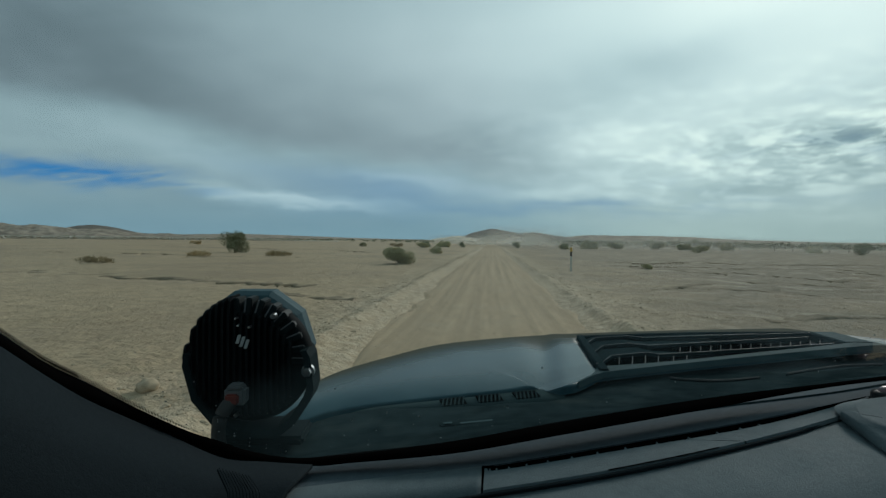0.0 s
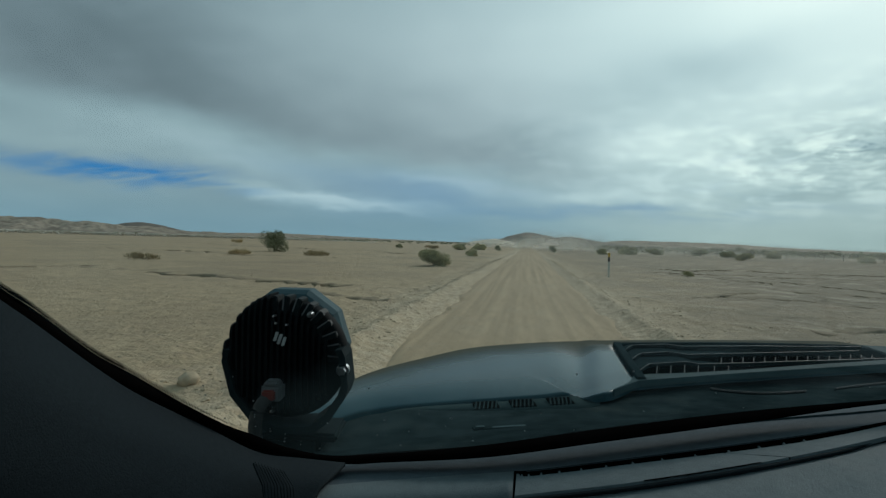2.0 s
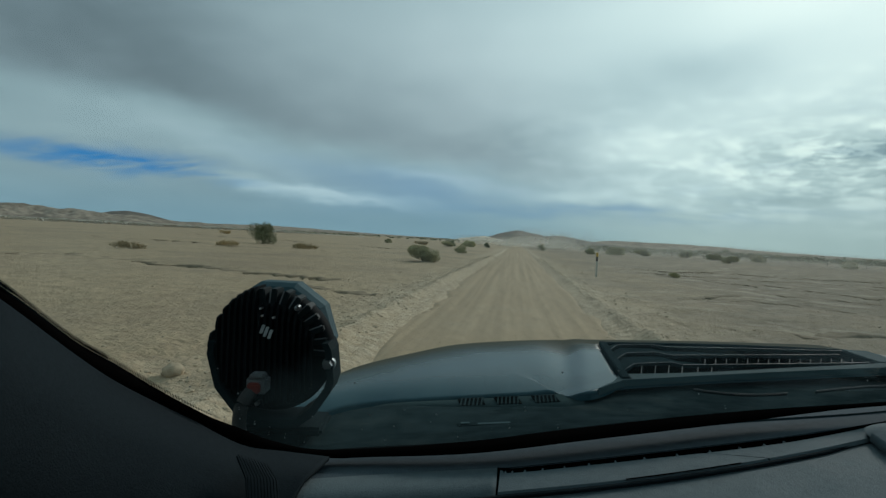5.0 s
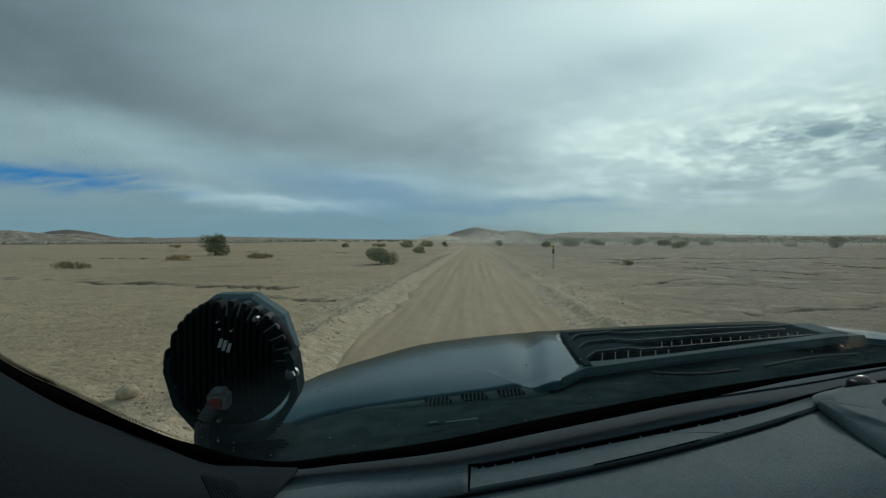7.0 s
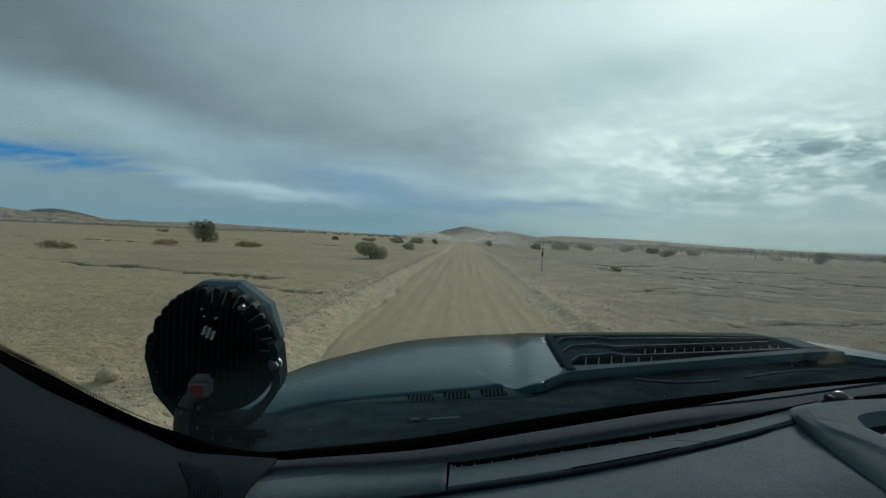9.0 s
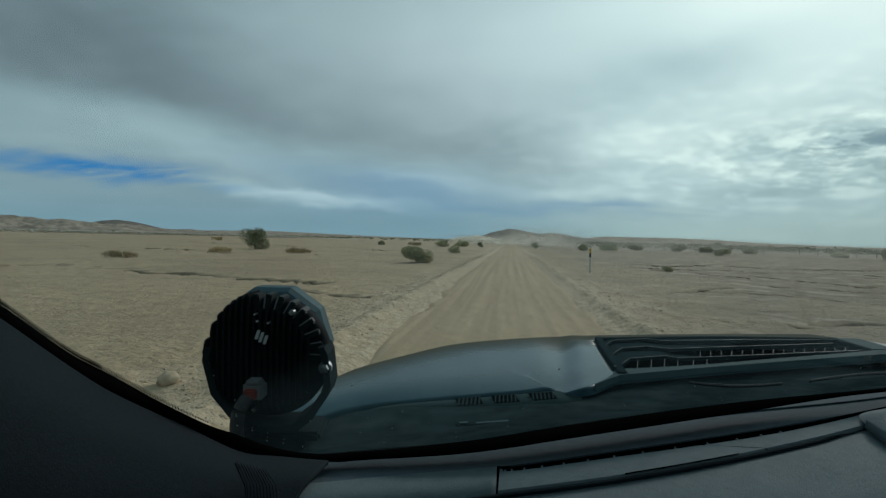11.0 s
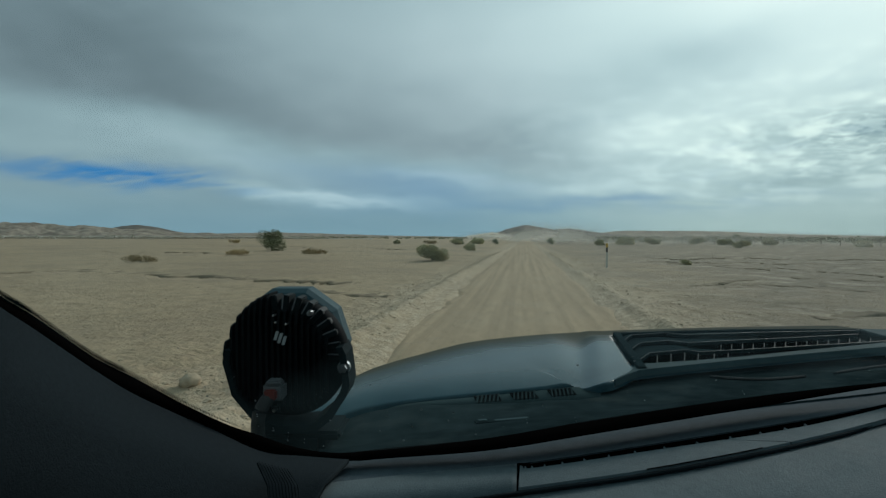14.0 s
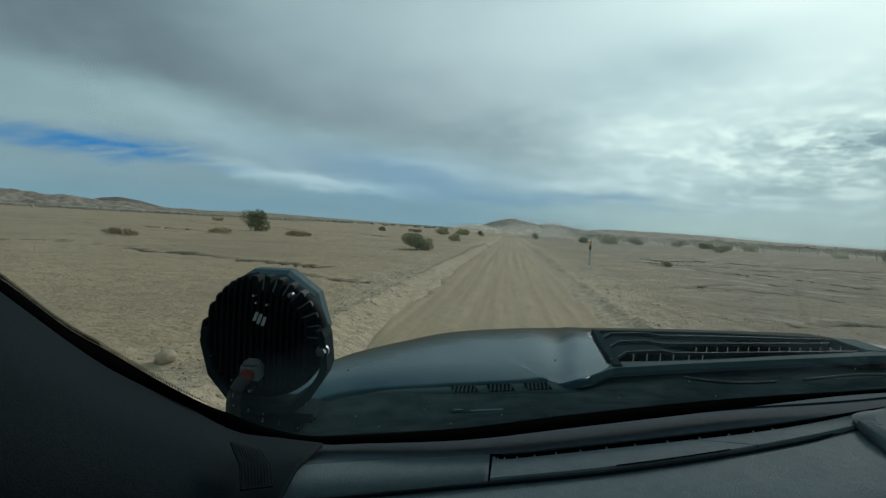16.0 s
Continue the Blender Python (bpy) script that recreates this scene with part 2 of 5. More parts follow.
SAND = material("desert_sand", (0.440, 0.334, 0.214), (0.290, 0.218, 0.140), 3.0, 14, 0.95, bump=1.0, bump_scale=9.0, depth=0.08,
                stain=(0.270, 0.207, 0.142), speck=((0.215, 0.163, 0.112), 12.0), stain_scale=0.10, stain_range=(0.46, 0.70), spec=0.15, crust=(0.245, 0.197, 0.142), shoulder=(0.54, 0.43, 0.305))
ROAD = material("packed_dirt", (0.415, 0.310, 0.198), (0.335, 0.248, 0.157), 1.4, 10, 0.95, bump=0.6, bump_scale=10.0, streak=((0.315, 0.236, 0.150), 4.0),
                stain=(0.385, 0.305, 0.205), speck=((0.27, 0.215, 0.15), 5.0), stain_scale=0.35, stain_range=(0.5, 0.75), spec=0.15)
STONE = material("desert_stone", (0.58, 0.46, 0.32), (0.46, 0.36, 0.25), 30, 4, 0.95, rand=0.3, spec=0.1)
HILL_TAN = material("pale_badland", (0.40, 0.33, 0.255), (0.17, 0.138, 0.11), 0.08, 12, 0.95, stain=(0.155, 0.126, 0.10), stain_scale=0.02, spec=0.1)
HILL_DARK = material("dark_hill_rock", (0.19, 0.162, 0.135), (0.115, 0.10, 0.088), 0.045, 10, 0.95, spec=0.1)
LEAF = material("olive_foliage", (0.44, 0.40, 0.22), (0.33, 0.31, 0.17), 6, 4, 0.8, stain=(0.38, 0.30, 0.15), stain_scale=1.6, rand=0.2)
LEAF_DARK = material("dark_creosote_foliage", (0.215, 0.225, 0.12), (0.145, 0.155, 0.08), 6, 4, 0.75, rand=0.2)
DRY = material("dry_straw", (0.46, 0.35, 0.19), (0.34, 0.25, 0.13), 8, 4, 0.9, rand=0.2)
TWIG = material("grey_twig", (0.16, 0.12, 0.08), None, 20, 3, 0.9)
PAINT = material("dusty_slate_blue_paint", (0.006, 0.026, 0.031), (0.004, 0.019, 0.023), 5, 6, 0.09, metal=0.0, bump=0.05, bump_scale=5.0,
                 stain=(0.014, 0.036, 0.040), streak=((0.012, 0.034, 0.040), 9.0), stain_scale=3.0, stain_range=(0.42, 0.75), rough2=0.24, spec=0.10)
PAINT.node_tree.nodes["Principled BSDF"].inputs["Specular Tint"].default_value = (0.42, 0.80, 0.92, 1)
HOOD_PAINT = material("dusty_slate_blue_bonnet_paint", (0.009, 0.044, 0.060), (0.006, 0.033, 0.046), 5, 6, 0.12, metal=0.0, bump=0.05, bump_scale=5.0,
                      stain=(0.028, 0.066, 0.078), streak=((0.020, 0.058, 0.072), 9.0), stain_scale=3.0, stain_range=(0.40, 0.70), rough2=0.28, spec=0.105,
                      front_reflection=(0.085, 0.078, 0.058))
COWL = material("dusty_blue_black_cowl_plastic", (0.008, 0.0155, 0.017), (0.020, 0.032, 0.035), 24, 8, 0.65, rough2=0.8, stain=(0.030, 0.041, 0.041), stain_scale=9, stain_range=(0.52, 0.74), spec=0.0)
BLACK = material("matt_black_plastic", (0.010, 0.012, 0.013), (0.015, 0.017, 0.018), 40, 4, 0.6, bump=0.12, bump_scale=500, spec=0.15)
BLACK_DUSTY = material("dusty_black_plastic", (0.007, 0.013, 0.015), (0.011, 0.019, 0.021), 18, 6, 0.65, rough2=0.8,
                       stain=(0.016, 0.026, 0.028), stain_scale=5, stain_range=(0.55, 0.8), spec=0.02)
DASH = material("charcoal_dashboard_skin", (0.082, 0.110, 0.120), (0.070, 0.094, 0.103), 90, 3, 0.75, bump=0.22, bump_scale=420, rough2=0.85,
                stain=(0.094, 0.121, 0.131), stain_scale=6, stain_range=(0.5, 0.8), spec=0.05)
# darker copy of the dashboard skin: shade by the windscreen put into colour
DASH_SHADED = material("shaded_dashboard_skin", (0.061, 0.082, 0.095), (0.052, 0.071, 0.082), 90, 3, 0.85, bump=0.2, bump_scale=420, spec=0.03)
TRIM = material("dark_pillar_fabric_and_ridge_shade", (0.0118, 0.0178, 0.0212), (0.0096, 0.0145, 0.0176), 220, 3, 0.95, bump=0.2, bump_scale=600, spec=0.05)
# border black; on slots, holes and the vent floor it paints unlit depth
VOID = material("deep_black_frit_and_unlit_depth", (0.002, 0.002, 0.002), None, 10, 2, 0.8, spec=0.0)
ALU = material("black_anodised_aluminium", (0.0045, 0.006, 0.0067), (0.007, 0.009, 0.010), 60, 4, 0.75, metal=0.0, spec=0.04)
# brighter copy of the black aluminium: light on the rim ribs put into colour
ALU_LIT = material("lit_black_aluminium", (0.008, 0.013, 0.014), (0.012, 0.018, 0.019), 60, 4, 0.6, spec=0.1)
ALU_GREY = material("weathered_grey_housing", (0.040, 0.080, 0.092), (0.030, 0.062, 0.072), 30, 5, 0.7, metal=0.0, spec=0.12)
STEEL = material("stainless_bolt", (0.55, 0.56, 0.56), (0.4, 0.41, 0.41), 40, 3, 0.28, metal=1.0)
PLUG_GREY = material("grey_plug_plastic", (0.13, 0.14, 0.145), None, 40, 3, 0.5)
PLUG_RED = material("dull_red_plug_clip", (0.16, 0.022, 0.014), (0.11, 0.016, 0.01), 40, 3, 0.5)
LOGO = material("pale_grey_badge_print", (0.36, 0.38, 0.38), (0.28, 0.3, 0.3), 200, 3, 0.5)
RUBBER = material("black_rubber", (0.012, 0.012, 0.012), (0.03, 0.028, 0.025), 15, 4, 0.8)
YELLOW = material("faded_yellow_sheeting", (0.62, 0.36, 0.03), (0.5, 0.29, 0.03), 20, 4, 0.6)
POST_DARK = material("weathered_brown_fibreglass", (0.07, 0.055, 0.045), None, 20, 4, 0.8)
WIRE = material("weathered_fence_wood", (0.10, 0.08, 0.06), None, 12, 5, 0.9)
WHITE = material("sunbleached_white_panel", (0.55, 0.52, 0.46), (0.45, 0.42, 0.37), 5, 3, 0.6)
LENS = material("dark_lamp_lens", (0.02, 0.025, 0.03), None, 5, 2, 0.08)
LOUVRE = material("satin_dark_louvre_plastic", (0.013, 0.023, 0.026), (0.018, 0.029, 0.032), 25, 5, 0.9, rough2=1.0, spec=0.0)


def glass_material():
    m = bpy.data.materials.new("dusty_windscreen_glass")
    m.use_nodes = True
    nodes, links = m.node_tree.nodes, m.node_tree.links
    nodes.clear()
    clear_n = nodes.new("ShaderNodeBsdfTransparent")
    clear_n.inputs[0].default_value = (0.93, 0.97, 0.965, 1)
    gloss = nodes.new("ShaderNodeBsdfGlossy")
    gloss.inputs["Roughness"].default_value = 0.08
    dust = nodes.new("ShaderNodeBsdfTranslucent")
    dust.inputs[0].default_value = (0.30, 0.48, 0.52, 1)
    tc = nodes.new("ShaderNodeTexCoord")
    n = nodes.new("ShaderNodeTexNoise")
    n.inputs["Scale"].default_value, n.inputs["Detail"].default_value = 5, 8
    links.new(tc.outputs["Object"], n.inputs["Vector"])
    mr = nodes.new("ShaderNodeMapRange")
    mr.inputs[1].default_value, mr.inputs[2].default_value = 0.35, 0.8
    mr.inputs[3].default_value, mr.inputs[4].default_value = 0.0, 0.04
    links.new(n.outputs[0], mr.inputs[0])
    m1, m2, out = nodes.new("ShaderNodeMixShader"), nodes.new("ShaderNodeMixShader"), nodes.new("ShaderNodeOutputMaterial")
    links.new(mr.outputs[0], m1.inputs[0])
    links.new(clear_n.outputs[0], m1.inputs[1])
    links.new(dust.outputs[0], m1.inputs[2])
    # mirror of the dashboard, stronger at a slant
    facing = nodes.new("ShaderNodeLayerWeight")
    facing.inputs[0].default_value = 0.5
    power, scaled = nodes.new("ShaderNodeMath"), nodes.new("ShaderNodeMath")
    power.operation, scaled.operation = "POWER", "MULTIPLY_ADD"
    links.new(facing.outputs["Facing"], power.inputs[0])
    power.inputs[1].default_value = 5.0
    links.new(power.outputs[0], scaled.inputs[0])
    scaled.inputs[1].default_value, scaled.inputs[2].default_value = 0.9, 0.02
    links.new(scaled.outputs[0], m2.inputs[0])
    links.new(m1.outputs[0], m2.inputs[1])
    links.new(gloss.outputs[0], m2.inputs[2])
    links.new(m2.outputs[0], out.inputs[0])
    return m


GLASS = glass_material()


# ---- mesh helpers ----
def mesh_of(name, bm, mat, smooth=True):
    me = bpy.data.meshes.new(name)
    bm.normal_update()
    bm.to_mesh(me)
    bm.free()
    me.materials.append(mat)
    if smooth:
        for p in me.polygons:
            p.use_smooth = True
    return me


def part(name, bm, mat, parent, label="", smooth=False, at=None):
    ob = new(name, mesh_of(name, bm, mat, smooth))
    if at is not None:
        ob.matrix_basis = at
    ob.parent = parent
    return tagged(ob, label)


def thing(name, label, category, at=(0, 0, 0), group="", kind=""):
    ob = new(name)
    ob.location = at
    ob.empty_display_size = 0.1
    return tagged(ob, label, category, group, kind)


def lift(points):
    return [Vector((x, y, z + EYE)) for x, y, z in points]


def spline(ctrl, n):
    """n points on a smooth curve through the control points."""
    ctrl = [Vector(c) for c in ctrl]
    out = []
    for i in range(n):
        u = i / (n - 1) * (len(ctrl) - 1)
        k = min(int(u), len(ctrl) - 2)
        f = u - k
        p0, p1, p2, p3 = (ctrl[max(0, min(len(ctrl) - 1, j))] for j in (k - 1, k, k + 1, k + 2))
        out.append(0.5 * ((2 * p1) + (p2 - p0) * f + (2 * p0 - 5 * p1 + 4 * p2 - p3) * f * f + (3 * p1 - p0 - 3 * p2 + p3) * f ** 3))
    return out


def loft(rows, thick=0.0, closed=False):
    """A sheet through rows of points, given thickness along its normals."""
    bm = bmesh.new()
    vs = [[bm.verts.new(p) for p in r] for r in rows]
    for a, b in zip(vs, vs[1:]):
        for i in range(len(a) - 1):
            bm.faces.new((a[i], a[i + 1], b[i + 1], b[i]))
        if closed:
            bm.faces.new((a[-1], a[0], b[0], b[-1]))
    if thick and not closed:
        # a second skin below the first, and a rim that joins them
        bm.normal_update()
        under = []
        for r in vs:
            row = []
            for v in r:
                n = v.normal if v.normal.z < 0 else -v.normal
                row.append(bm.verts.new(v.co + n * abs(thick)))
            under.append(row)
        for a, b in zip(under, under[1:]):
            for i in range(len(a) - 1):
                bm.faces.new((a[i], b[i], b[i + 1], a[i + 1]))
        ring = lambda g: g[0] + [r[-1] for r in g[1:]] + g[-1][-2::-1] + [r[0] for r in g[-2:0:-1]]
        o, u = ring(vs), ring(under)
        for i in range(len(o)):
            j = (i + 1) % len(o)
            bm.faces.new((o[i], u[i], u[j], o[j]))
    bmesh.ops.recalc_face_normals(bm, faces=bm.faces)
    return bm


def box(sx, sy, sz, bevel=0.0, at=(0, 0, 0), turn=None):
    bm = bmesh.new()
    bmesh.ops.create_cube(bm, size=1, matrix=Matrix.Diagonal((sx, sy, sz, 1)))
    if bevel:
        bmesh.ops.bevel(bm, geom=bm.edges[:], offset=bevel, segments=2, affect="EDGES")
    m = Matrix.Translation(at)
    if turn is not None:
        m = m @ Euler([radians(a) for a in turn]).to_matrix().to_4x4()
    bmesh.ops.transform(bm, matrix=m, verts=bm.verts)
    return bm


def merged(*bms):
    out = bms[0]
    for b in bms[1:]:
        me = bpy.data.meshes.new("tmp")
        b.to_mesh(me)
        b.free()
        out.from_mesh(me)
        bpy.data.meshes.remove(me)
    return out


def tube(ctrl, radius, n=16, sides=10, radii=None):
    pts = spline(ctrl, n)
    rows = []
    for i, p in enumerate(pts):
        way = (pts[min(i + 1, n - 1)] - pts[max(i - 1, 0)]).normalized()
        side = way.cross(Vector((0.3, 0.2, 1))).normalized()
        up = side.cross(way)
        r = radius if radii is None else radii[0] + (radii[1] - radii[0]) * i / (n - 1)
        rows.append([p + (side * math.cos(a) + up * math.sin(a)) * r for a in (2 * math.pi * k / sides for k in range(sides))])
    bm = loft(rows, closed=True)
    for r in (0, -1):
        try:
            bm.verts.ensure_lookup_table()
            k = 0 if r == 0 else len(bm.verts) - sides
            bm.faces.new([bm.verts[k + j] for j in range(sides)])
        except ValueError:
            pass
    bmesh.ops.recalc_face_normals(bm, faces=bm.faces)
    return bm


def lathe(profile, sides=48, axis="y", at=(0, 0, 0)):
    """Revolves (radius, along) pairs round an axis."""
    rows = []
    for r, h in profile:
        row = []
        for k in range(sides):
            a = 2 * math.pi * k / sides
            c, s = math.cos(a) * r, math.sin(a) * r
            row.append(Vector(at) + Vector({"y": (c, h, s), "z": (c, s, h), "x": (h, c, s)}[axis]))
        rows.append(row)
    return loft(rows, closed=True)


# ---- value noise on arrays ----
def lattice(ix, iy, seed):
    h = np.sin(ix * 127.1 + iy * 311.7 + seed * 74.7) * 43758.5453
    return h - np.floor(h)


def value_noise(x, y, seed=0):
    ix, iy = np.floor(x), np.floor(y)
    fx, fy = x - ix, y - iy
    fx, fy = fx * fx * (3 - 2 * fx), fy * fy * (3 - 2 * fy)
    a, b = lattice(ix, iy, seed), lattice(ix + 1, iy, seed)
    c, d = lattice(ix, iy + 1, seed), lattice(ix + 1, iy + 1, seed)
    return (a + (b - a) * fx) * (1 - fy) + (c + (d - c) * fx) * fy - 0.5


def fbm(x, y, octaves=4, seed=0):
    out, amp = 0, 1.0
    for o in range(octaves):
        out = out + amp * value_noise(x * 2 ** o, y * 2 ** o, seed + o * 7)
        amp *= 0.5
    return out


def sheet_object(name, X, Y, Z, mat):
    rows, cols = X.shape
    verts = np.stack((X.ravel(), Y.ravel(), Z.ravel()), 1)
    i = np.arange(rows * cols).reshape(rows, cols)
    faces = np.stack((i[:-1, :-1], i[:-1, 1:], i[1:, 1:], i[1:, :-1]), -1).reshape(-1, 4)
    me = bpy.data.meshes.new(name)
    me.from_pydata(verts.tolist(), [], faces.tolist())
    me.materials.append(mat)
    for p in me.polygons:
        p.use_smooth = True
    return new(name, me)


# ---- the ground ----
def smooth01(v):
    v = np.clip(v, 0, 1)
    return v * v * (3 - 2 * v)


def road_mid(y):
    return 0.0 + 0.8 * np.sin(np.maximum(y - 25, 0) / 90.0)


def gully_line(x, x0, y0, x1, y1, wander, seed):
    t = np.clip((x - x0) / (x1 - x0), 0, 1)
    return y0 + (y1 - y0) * t + wander * (value_noise(x * 0.23, 0 * x, seed) + 0.5 * value_noise(x * 0.8, 0 * x, seed + 3) + 0.12 * value_noise(x * 3.1, 0 * x, seed + 5))


def gully_ends(x, x0, x1, seed):
    return smooth01((x - min(x0, x1)) / 2.0) * smooth01((max(x0, x1) - x) / 2.0) * np.clip(0.16 + 2.2 * (value_noise(x * 0.34, x * 0, seed + 9) + 0.08) + 0.8 * value_noise(x * 0.9, x * 0, seed + 12), 0, 1.3)


def gully(x, y, x0, y0, x1, y1, depth, wander, seed, width=1.2):
    """A shallow washed-out step: sharp on the far side, sloping back on the near side."""
    d = gully_line(x, x0, y0, x1, y1, wander, seed) - y
    ends = gully_ends(x, x0, x1, seed)
    cut = np.where(d < 0, smooth01(1 + d / 0.08), np.clip(1 - d / width, 0, 1))
    return -depth * ends * cut


GULLIES = [(-34, 26, -6.0, 20, 0.19, 5.0, 11), (-46, 54, -4, 48, 0.45, 7.0, 13),
           (7, 21, 17, 17.5, 0.05, 4.0, 14), (9, 33, 30, 31, 0.10, 8.0, 15),
           (10, 48, 50, 43, 0.14, 7.0, 18), (6, 13.5, 11, 14.5, 0.06, 2.0, 22), (11, 26, 22, 24, 0.06, 4.0, 23), (5.5, 19, 9, 23, 0.07, 3.0, 24), (16, 19, 30, 18, 0.04, 3.0, 25),
           (8, 40, 28, 38, 0.08, 5.0, 26), (-60, 90, -9, 76, 0.4, 10.0, 19), (-7.5, 15.6, -3.6, 14.6, 0.16, 1.2, 20)]


def ground_height(x, y):
    far = np.clip(np.hypot(x, y) / 120, 0, 1)
    z = 0.10 * fbm(x * 0.11, y * 0.11, 3, 1) + 0.06 * fbm(x * 0.9, y * 0.9, 3, 2) + 0.024 * fbm(x * 2.3 + y * 1.7, y * 2.4 - x * 1.6, 3, 5)
    z = z + far * 1.2 * fbm(x * 0.012, y * 0.012, 3, 3)
    for x0, y0, x1, y1, dep, wan, sd in GULLIES:
        z = z + gully(x, y, x0, y0, x1, y1, dep, wan, sd)
    rx = x - road_mid(y)
    # loose windrows of gravel along both edges, then a shallow ditch
    ragged = 0.6 + 0.9 * (value_noise(y * 0.6, x * 0.8, 21) + 0.5) * (value_noise(y * 2.3, x * 2.0, 22) + 0.6)
    z = z + 0.15 * ragged * np.exp(-((rx + 2.55) / 0.26) ** 2) + 0.15 * ragged * np.exp(-((rx - 2.45) / 0.22) ** 2)
    z = z - 0.05 * np.exp(-((rx + 3.7) / 0.7) ** 2)
    # churned, crumbling clods beside the track
    z = z + (0.075 * fbm(x * 1.9, y * 1.3, 4, 61) + 0.035 * np.abs(fbm(x * 4.6, y * 2.8, 2, 67))) * smooth01((5.6 - np.abs(rx)) / 2.0)
    near_road = smooth01((2.9 - np.abs(rx)) / 0.7)
    flat = 0.15 * np.exp(-((rx + 2.55) / 0.26) ** 2) * ragged + 0.15 * ragged * np.exp(-((rx - 2.45) / 0.22) ** 2)
    z = z * (1 - near_road) + (flat + 0.02 * fbm(x * 1.5, y * 1.5, 3, 8)) * near_road
    under = smooth01((2.05 - np.abs(rx)) / 0.45)
    return z - 0.10 * under


az = np.radians(np.concatenate((np.arange(-180, -56, 4), np.arange(-56, 56, 0.22), np.arange(56, 181, 4))))
rad = np.concatenate((np.linspace(0.3, 3.6, 6), 4 * 1.0125 ** np.arange(0, 575)))
rad = np.append(rad[rad < 4500], 4500)
AA, RR = np.meshgrid(az, rad)
GX, GY = RR * np.sin(AA), RR * np.cos(AA)
ground = tagged(sheet_object("ground", GX, GY, ground_height(GX, GY), SAND), "pale sandy desert floor with washed gullies and gravel", "ground", kind="structure")

# bank soil, a darker brown than the sand around it
BANK = material("brown_bank_soil", (0.26, 0.20, 0.135), (0.17, 0.13, 0.088), 6, 8, 0.95, bump=0.6, bump_scale=25, spec=0.1)


def banks():
    """The ragged little cliffs along the gullies, one for each."""
    for k, (x0, y0, x1, y1, dep, wan, sd) in enumerate(GULLIES):
        xs = np.linspace(x0, x1, 420)
        ys = gully_line(xs, x0, y0, x1, y1, wan, sd)
        hs = dep * gully_ends(xs, x0, x1, sd)
        rag = 0.5 * value_noise(xs * 2.3, xs * 0, sd + 31) + 0.4 * value_noise(xs * 7.7, xs * 0, sd + 32)
        top = ground_height(xs, ys + 0.45) - 0.25 * hs * np.clip(rag + 0.3, 0, 1) + 0.01
        low = top - hs * 1.15 - 0.01
        X = np.stack((xs, xs, xs + 0.05 * rag, xs))
        Y = np.stack((ys - 0.10 + 0.2 * rag, ys - 0.04 + 0.2 * rag, ys + 0.02 + 0.12 * rag, ys + 0.7))
        Z = np.stack((low - 0.04, low * 0.45 + top * 0.55, top, ground_height(xs, ys + 0.7) - 0.004))
        tagged(sheet_object("gully_bank", X, Y, Z, BANK), "ragged brown bank of a washed gully", "bank", kind="structure")


banks()

ry = np.concatenate((np.arange(-20, 4, 0.5), 4 * 1.011 ** np.arange(0, 480)))
ry = ry[ry < 620]
rxs = np.linspace(-2.2, 2.2, 111)
RX, RY = np.meshgrid(rxs, ry)


def road_height(rx, y):
    z = 0.035 * (1 - (rx / 2.2) ** 2) - 0.02
    sway = 0.22 * value_noise(y * 0.05, y * 0, 31) + 0.08 * value_noise(y * 0.17, y * 0, 32)
    for c, dep, w in ((-1.30, 0.012, 0.20), (-0.90, 0.016, 0.15), (0.28, 0.018, 0.16), (0.70, 0.012, 0.12), (1.55, 0.014, 0.18)):
        q = rx - c - sway * (1.5 if c < 0 else -1)
        dep = dep * (0.7 + 1.2 * value_noise(y * 0.11, y * 0 + c, 34))
        z = z - dep * np.exp(-(q / w) ** 2) + 0.35 * dep * np.exp(-((np.abs(q) - w * 1.7) / 0.1) ** 2)
    z = z + 0.022 * fbm(rx * 2.5, y * 0.5, 3, 33) + 0.012 * fbm(rx * 7, y * 3, 2, 35)
    edge = smooth01((np.abs(rx) - 1.78 + 0.35 * value_noise(y * 0.7, rx * 0 + np.sign(rx), 37) + 0.2 * value_noise(y * 2.6, rx * 0 + np.sign(rx), 38)) / 0.35)
    return z - 0.10 * edge


road = tagged(sheet_object("road", RX + road_mid(RY), RY, road_height(RX, RY), ROAD), "packed tan dirt track with wheel ruts", "road", kind="structure")


def terrain(x, y):
    g = float(ground_height(np.array(float(x)), np.array(float(y))))
    rx = float(x - road_mid(np.array(float(y))))
    if abs(rx) < 2.15:
        g = max(g, float(road_height(np.array(rx), np.array(float(y)))))
    return g


# ---- far hills ----
def direction(az_deg, dist):
    return dist * math.sin(radians(az_deg)), dist * math.cos(radians(az_deg))


